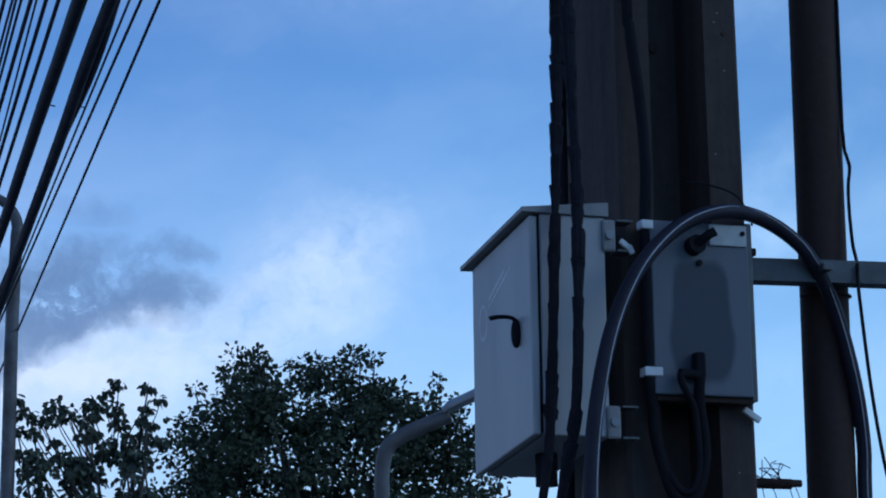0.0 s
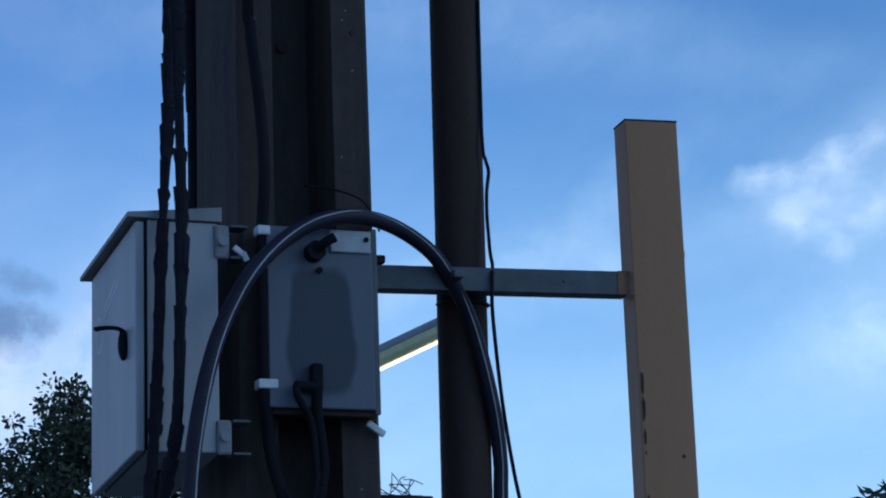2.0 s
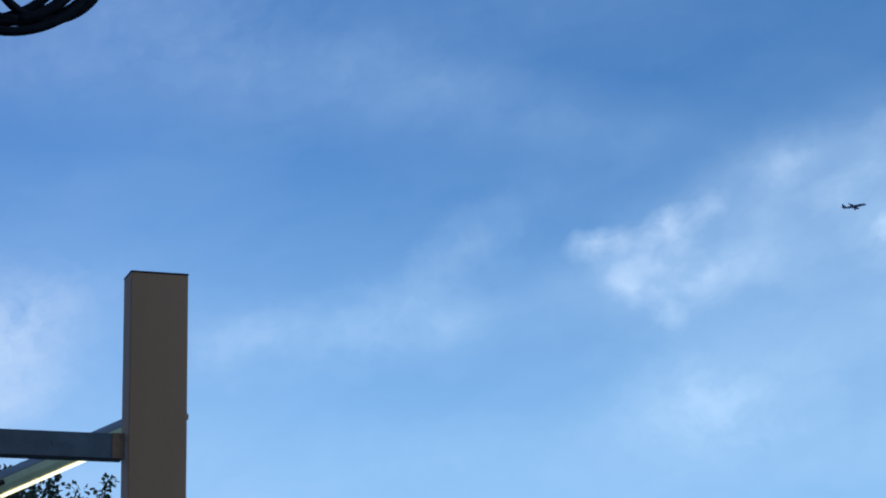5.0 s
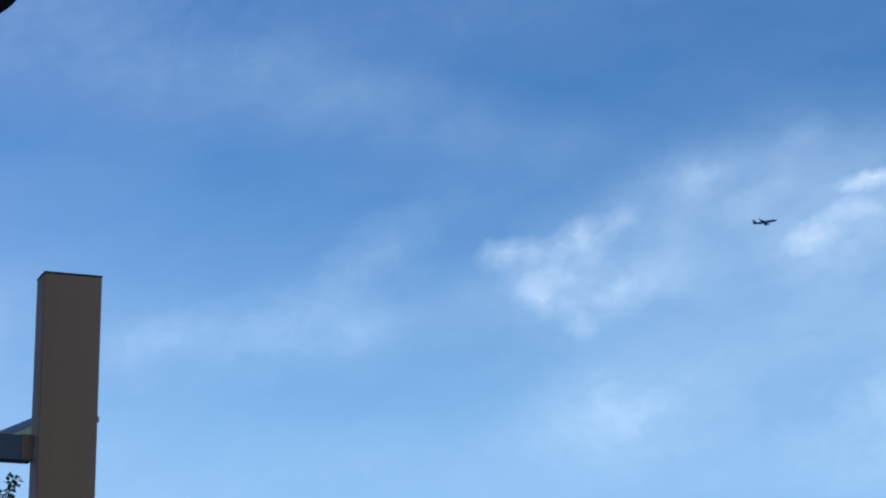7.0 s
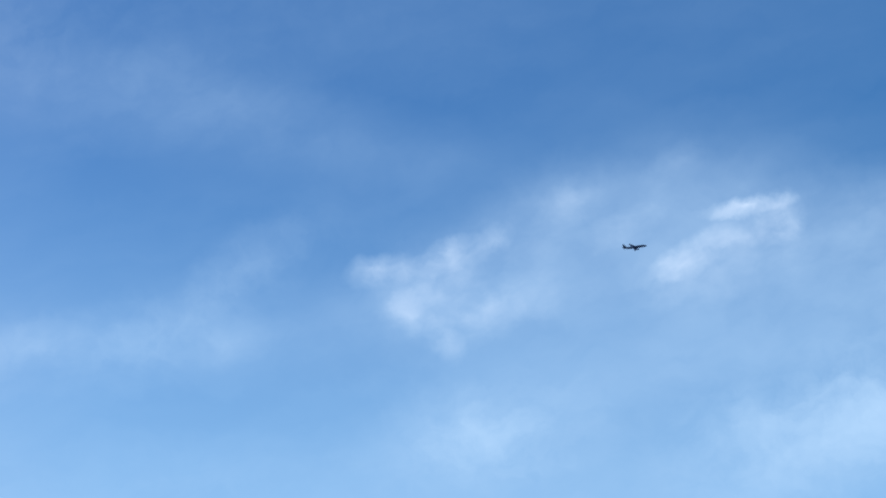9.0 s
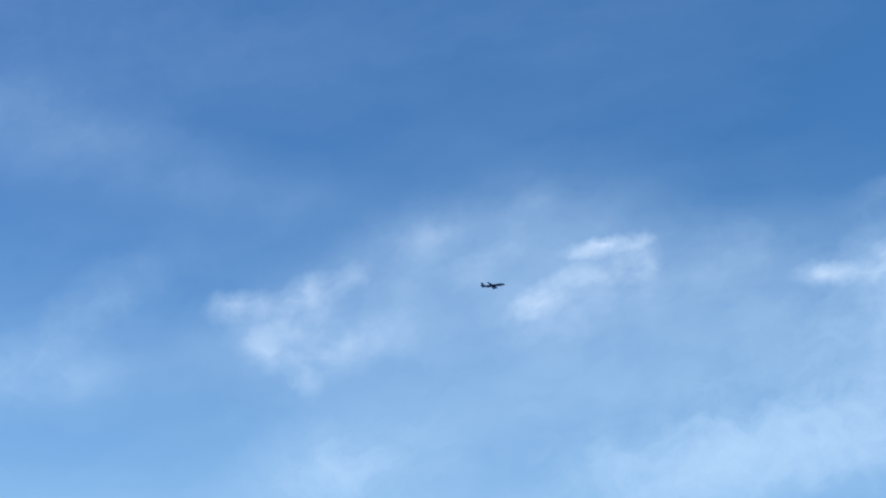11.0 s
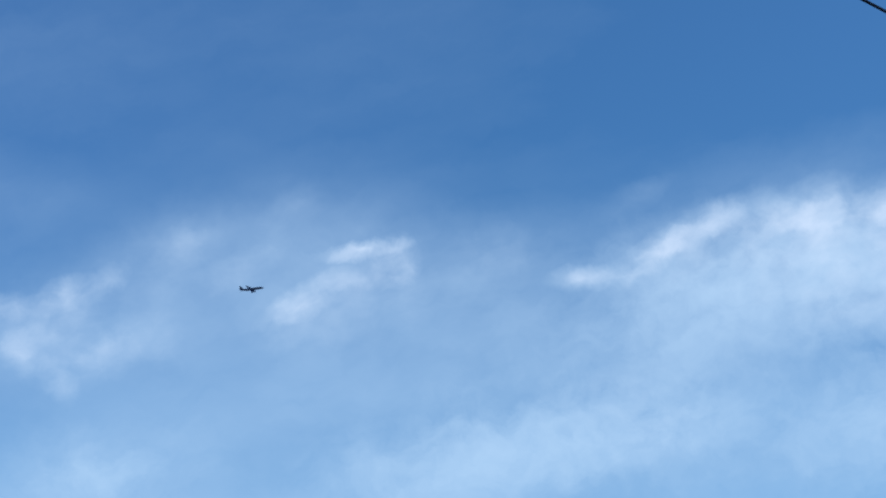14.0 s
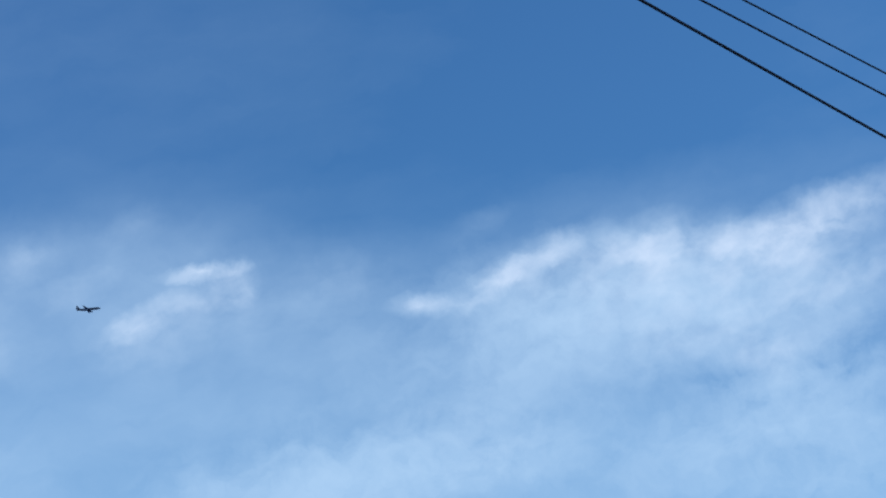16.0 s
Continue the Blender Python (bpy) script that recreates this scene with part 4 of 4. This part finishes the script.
def leafy(rng, centres, count, spread, length, width, droop=0.3, hang=0.0):
    """Leaves round each twig end."""
    pos, faces = [], []
    for c, size in centres:
        for _ in range(int(count * size)):
            d = some_way(rng)
            p = c + Vector((d.x, d.y, d.z * (0.85 - 0.35 * hang))) * spread * size * rng.random() ** 0.5
            p.z -= hang * 1.6 * ((p.x - c.x) ** 2 + (p.y - c.y) ** 2) / spread
            w = (d + Vector((0, 0, -droop)) + 0.7 * some_way(rng)).normalized()
            nrm = (some_way(rng) + Vector((0, 0, 0.5))).normalized()
            l = length * rng.uniform(0.6, 1.2)
            side = w.cross(nrm)
            if side.length < 0.1:
                continue
            side = side.normalized() * width * rng.uniform(0.7, 1.2) * 0.5
            fold = nrm * 0.12 * l
            i = len(pos)
            pos += [p, p + w * l * 0.25 + side * 0.8 + fold, p + w * l * 0.65 + side * 0.85 + fold, p + w * l, p + w * l * 0.65 - side * 0.85 + fold, p + w * l * 0.25 - side * 0.8 + fold]
            faces += [(i, i + 1, i + 2, i + 3), (i, i + 3, i + 4, i + 5)]
    return pos, faces


def crown_mesh(name, pos, faces, mat, parent):
    me = bpy.data.meshes.new(name)
    me.from_pydata([tuple(p) for p in pos], [], faces)
    me.materials.append(mat)
    ob = new(name, me)
    ob.parent = parent
    return ob


def tree(at, label, masses, seed, clumps, count, spread, length, width, leafmat, trunk_top, trunk_r, sprigs=(), hang=0.0):
    """masses: (x, y, z, rx, rz) lobes of the crown relative to the foot."""
    rng = random.Random(seed)
    root = thing("tree", pose(*at), label, "tree")
    centres = []
    total = sum(m[3] * m[4] for m in masses)
    for x, y, z, rx, rz in masses:
        n = int(clumps * rx * rz / total)
        for _ in range(n):
            d = some_way(rng)
            r = rng.random() ** 0.33
            centres.append((Vector((x + d.x * rx * r, y + d.y * rx * r, z + d.z * rz * r)), rng.uniform(0.55, 1.15)))
    for x, y, z, s in sprigs:
        centres.append((Vector((x, y, z)), s))
    pos, faces = leafy(rng, centres, count, spread, length, width, 0.3 + 1.3 * hang, hang)
    crown_mesh("crown", pos, faces, leafmat, root)
    part("trunk", tube([(0, 0, -0.3), (0.05, 0.02, trunk_top * 0.5), (-0.05, 0, trunk_top)], (trunk_r, trunk_r * 0.6), 12, 5), BARK, root)
    for i in range(22):
        c = centres[rng.randrange(len(centres))][0]
        base = Vector((0, 0, trunk_top * rng.uniform(0.65, 1.0)))
        mid = base.lerp(c, 0.5) + Vector((0, 0, 0.25)) + 0.3 * some_way(rng)
        part("limb", tube([base, mid, c], (trunk_r * 0.35, trunk_r * 0.08), 7, 5), BARK, root)
    for x, y, z, s in sprigs:
        foot, bend = ((x * 0.45, y * 0.5, z - 0.35 - 0.55 * abs(x)), (x * 0.9, y, z - 0.22)) if hang else ((x * 0.8, y, z - 1.6 * s - 0.8), (x * 0.95, y, z - 0.6))
        part("twig", tube([foot, bend, (x, y, z)], (trunk_r * (0.09 if hang else 0.12), trunk_r * 0.05), 6, 4), BARK, root)
    return root


def at_sky(az, el, dist, foot):
    """A point of the tree on the line of sight, relative to its foot."""
    a = radians(az)
    return (dist * math.sin(a) - foot[0], dist * math.cos(a) - foot[1], 1.6 + dist * math.tan(radians(el)))


BIG = (46 * math.sin(radians(-6.3)), 46 * math.cos(radians(-6.3)), 0)
lobes = []
for az, el, rx, rz in ((-8.2, 9.35, 1.05, 0.95), (-9.2, 8.3, 0.85, 0.9), (-7.0, 9.3, 1.0, 0.8), (-5.6, 9.4, 0.95, 0.85), (-4.9, 8.6, 1.0, 1.0), (-7.5, 7.6, 1.7, 1.3), (-5.6, 7.4, 1.6, 1.3), (-3.8, 8.3, 0.75, 0.7),
                       (-3.1, 7.4, 1.0, 0.9), (-9.3, 6.6, 1.2, 1.0), (-6.5, 5.5, 2.4, 1.4), (-3.2, 5.9, 1.3, 1.0)):
    x, y, z = at_sky(az, el, 46, BIG)
    lobes.append((x, y, z, rx, rz))
twigs = [(*at_sky(az, el, 46, BIG), s) for az, el, s in ((-8.1, 10.45, 0.55), (-6.6, 10.25, 0.5), (-5.55, 10.35, 0.5), (-5.2, 10.35, 0.45), (-3.62, 9.75, 0.5), (-3.68, 9.35, 0.55), (-3.05, 9.22, 0.75), (-2.4, 9.5, 0.42), (-2.5, 9.25, 0.4), (-9.6, 9.6, 0.45),
                                                         (-8.9, 10.0, 0.4), (-7.3, 10.2, 0.4), (-2.5, 8.6, 0.5), (-2.1, 7.6, 0.6))]
tree(BIG, "dense dark green broadleaf tree against the sky", lobes, 11, 620, 66, 0.36, 0.12, 0.088, LEAF, 5.0, 0.24, twigs)

SPARSE = (27 * math.sin(radians(-11.6)), 27 * math.cos(radians(-11.6)), 0)
lobes = []
for az, el, rx, rz in ((-12.0, 8.0, 0.28, 0.22), (-11.3, 7.98, 0.3, 0.24), (-12.80, 7.82, 0.4, 0.2), (-13.60, 7.74, 0.28, 0.16), (-10.90, 8.17, 0.32, 0.12), (-13.19, 7.14, 0.5, 0.18), (-10.75, 7.22, 0.3, 0.22), (-11.69, 6.75, 0.5, 0.2)):
    x, y, z = at_sky(az, el, 27, SPARSE)
    lobes.append((x, y, z, rx, rz))
twigs = [(*at_sky(az, el, 27, SPARSE), s) for az, el, s in ((-11.48, 9.78, 0.5), (-10.75, 9.68, 0.42), (-10.47, 9.38, 0.38), (-11.75, 9.53, 0.4), (-12.08, 9.33, 0.7), (-12.08, 9.06, 0.6), (-13.92, 9.37, 0.5), (-13.71, 9.10, 0.7), (-13.03, 9.25, 0.7), (-12.69, 9.09, 0.7), (-12.96, 9.00, 0.7), (-13.36, 8.91, 0.5), (-11.54, 9.20, 0.7), (-11.46, 8.86, 0.6), (-10.78, 9.13, 0.5), (-10.92, 8.93, 0.5), (-10.61, 8.79, 0.4), (-12.28, 8.85, 0.6), (-13.49, 8.63, 0.6), (-13.90, 8.63, 0.4), (-12.27, 8.51, 0.6), (-12.00, 8.58, 0.6), (-11.66, 8.38, 0.5), (-11.18, 8.52, 0.6), (-10.70, 8.52, 0.7), (-10.43, 8.39, 0.6), (-13.01, 8.37, 0.45), (-13.95, 8.09, 0.5), (-13.48, 8.09, 0.7), (-12.80, 8.10, 0.8))]
tree(SPARSE, "sparse tree with large drooping green leaves", lobes, 23, 36, 64, 0.16, 0.095, 0.066, BROAD_LEAF, 3.2, 0.1, twigs, 0.8)

PALMY = (24 * math.sin(radians(11.7)), 24 * math.cos(radians(11.7)), 0)
palm = thing("tree", pose(*PALMY), "small tree with narrow fingered leaves", "tree")
part("trunk", tube([(0, 0, -0.2), (0.05, 0, 2), (0, 0, 4.2)], (0.08, 0.04), 10, 5), BARK, palm)
rng = random.Random(4)
pos, faces = [], []
for az, el in ((11.0, 6.85), (11.2, 6.6), (11.35, 7.0), (11.6, 7.1), (11.5, 6.5), (11.9, 6.9), (12.2, 6.4), (11.8, 6.0), (12.1, 7.1), (11.2, 6.2), (12.5, 6.8)):
    c = Vector(at_sky(az, el, 24, PALMY))
    for k in range(9):
        a = 2 * math.pi * k / 9 + rng.random()
        w = Vector((math.cos(a), rng.uniform(-0.4, 0.4), 0.6 * math.sin(a) - 0.2)).normalized()
        side = w.cross(Vector((0, 1, 0.2))).normalized() * 0.022
        l = rng.uniform(0.16, 0.26)
        i = len(pos)
        pos += [c, c + w * l * 0.5 + side, c + w * l, c + w * l * 0.5 - side]
        faces += [(i, i + 1, i + 2), (i, i + 2, i + 3)]
crown_mesh("crown", pos, faces, BROAD_LEAF, palm)

# ---------------------------------------------------------------- the airliner
AIR_AZ, AIR_EL, AIR_D = 14.99, 15.50, 3600.0
spot = Vector((0.96, 0.363, 1.814)) + aim(AIR_AZ, AIR_EL) * AIR_D
plane = thing("airliner", Matrix.Translation(spot) @ pose(0, 0, 0, 0, 0, -AIR_AZ + 12) @ pose(0, 0, 0, 0, -11, 0) @ pose(0, 0, 0, 34, 0, 0), "dark distant twin-engine airliner climbing in the sky", "airplane")
bm = bmesh.new()
rings = []
for x, r, dz in ((-19, 0.25, 1.3), (-17, 0.7, 1.0), (-13, 1.4, 0.5), (-8, 1.95, 0.0), (0, 1.98, 0), (10, 1.98, 0), (14, 1.85, -0.1), (17, 1.3, -0.3), (18.5, 0.55, -0.55), (18.9, 0.1, -0.6)):
    rings.append([bm.verts.new((x, r * math.cos(a * math.pi / 10), dz + r * math.sin(a * math.pi / 10))) for a in range(20)])
for q, r in zip(rings, rings[1:]):
    for i in range(20):
        j = (i + 1) % 20
        bm.faces.new((q[i], q[j], r[j], r[i]))
bm.faces.new(rings[0])
bm.faces.new(rings[-1])
part("fuselage", bm, AIRFRAME, plane, smooth=True)


def fin(points, thick):
    """A thin wing-like slab over four corners, thinner to its tip."""
    bm = bmesh.new()
    up = (Vector(points[1]) - Vector(points[0])).cross(Vector(points[3]) - Vector(points[0])).normalized()
    half = (thick / 2, thick / 2, thick / 6, thick / 6)
    top = [bm.verts.new(Vector(p) + up * h) for p, h in zip(points, half)]
    bot = [bm.verts.new(Vector(p) - up * h) for p, h in zip(points, half)]
    bm.faces.new(top)
    bm.faces.new(bot)
    for i in range(4):
        j = (i + 1) % 4
        bm.faces.new((top[i], top[j], bot[j], bot[i]))
    return bm


for s in (-1, 1):
    part("wing", fin(((4.5, 1.2 * s, -1.2), (-2.5, 1.2 * s, -1.2), (-5.2, 17 * s, 0.6), (-3.6, 17 * s, 0.6)), 0.8), AIRFRAME, plane)
    part("stabiliser", fin(((-14.2, 0.6 * s, 1.0), (-17.6, 0.6 * s, 1.0), (-18.9, 6.2 * s, 1.5), (-17.5, 6.2 * s, 1.5)), 0.4), AIRFRAME, plane)
    part("engine", tube([(4.8, 5.7 * s, -2.2), (3.0, 5.7 * s, -2.2), (0.6, 5.7 * s, -2.1)], (1.15, 0.75), 16, 3), AIRFRAME, plane)
part("tail_fin", fin(((-12.2, 0, 1.4), (-17.4, 0, 1.4), (-19.4, 0, 7.6), (-17.4, 0, 7.6)), 0.45), AIRFRAME, plane)
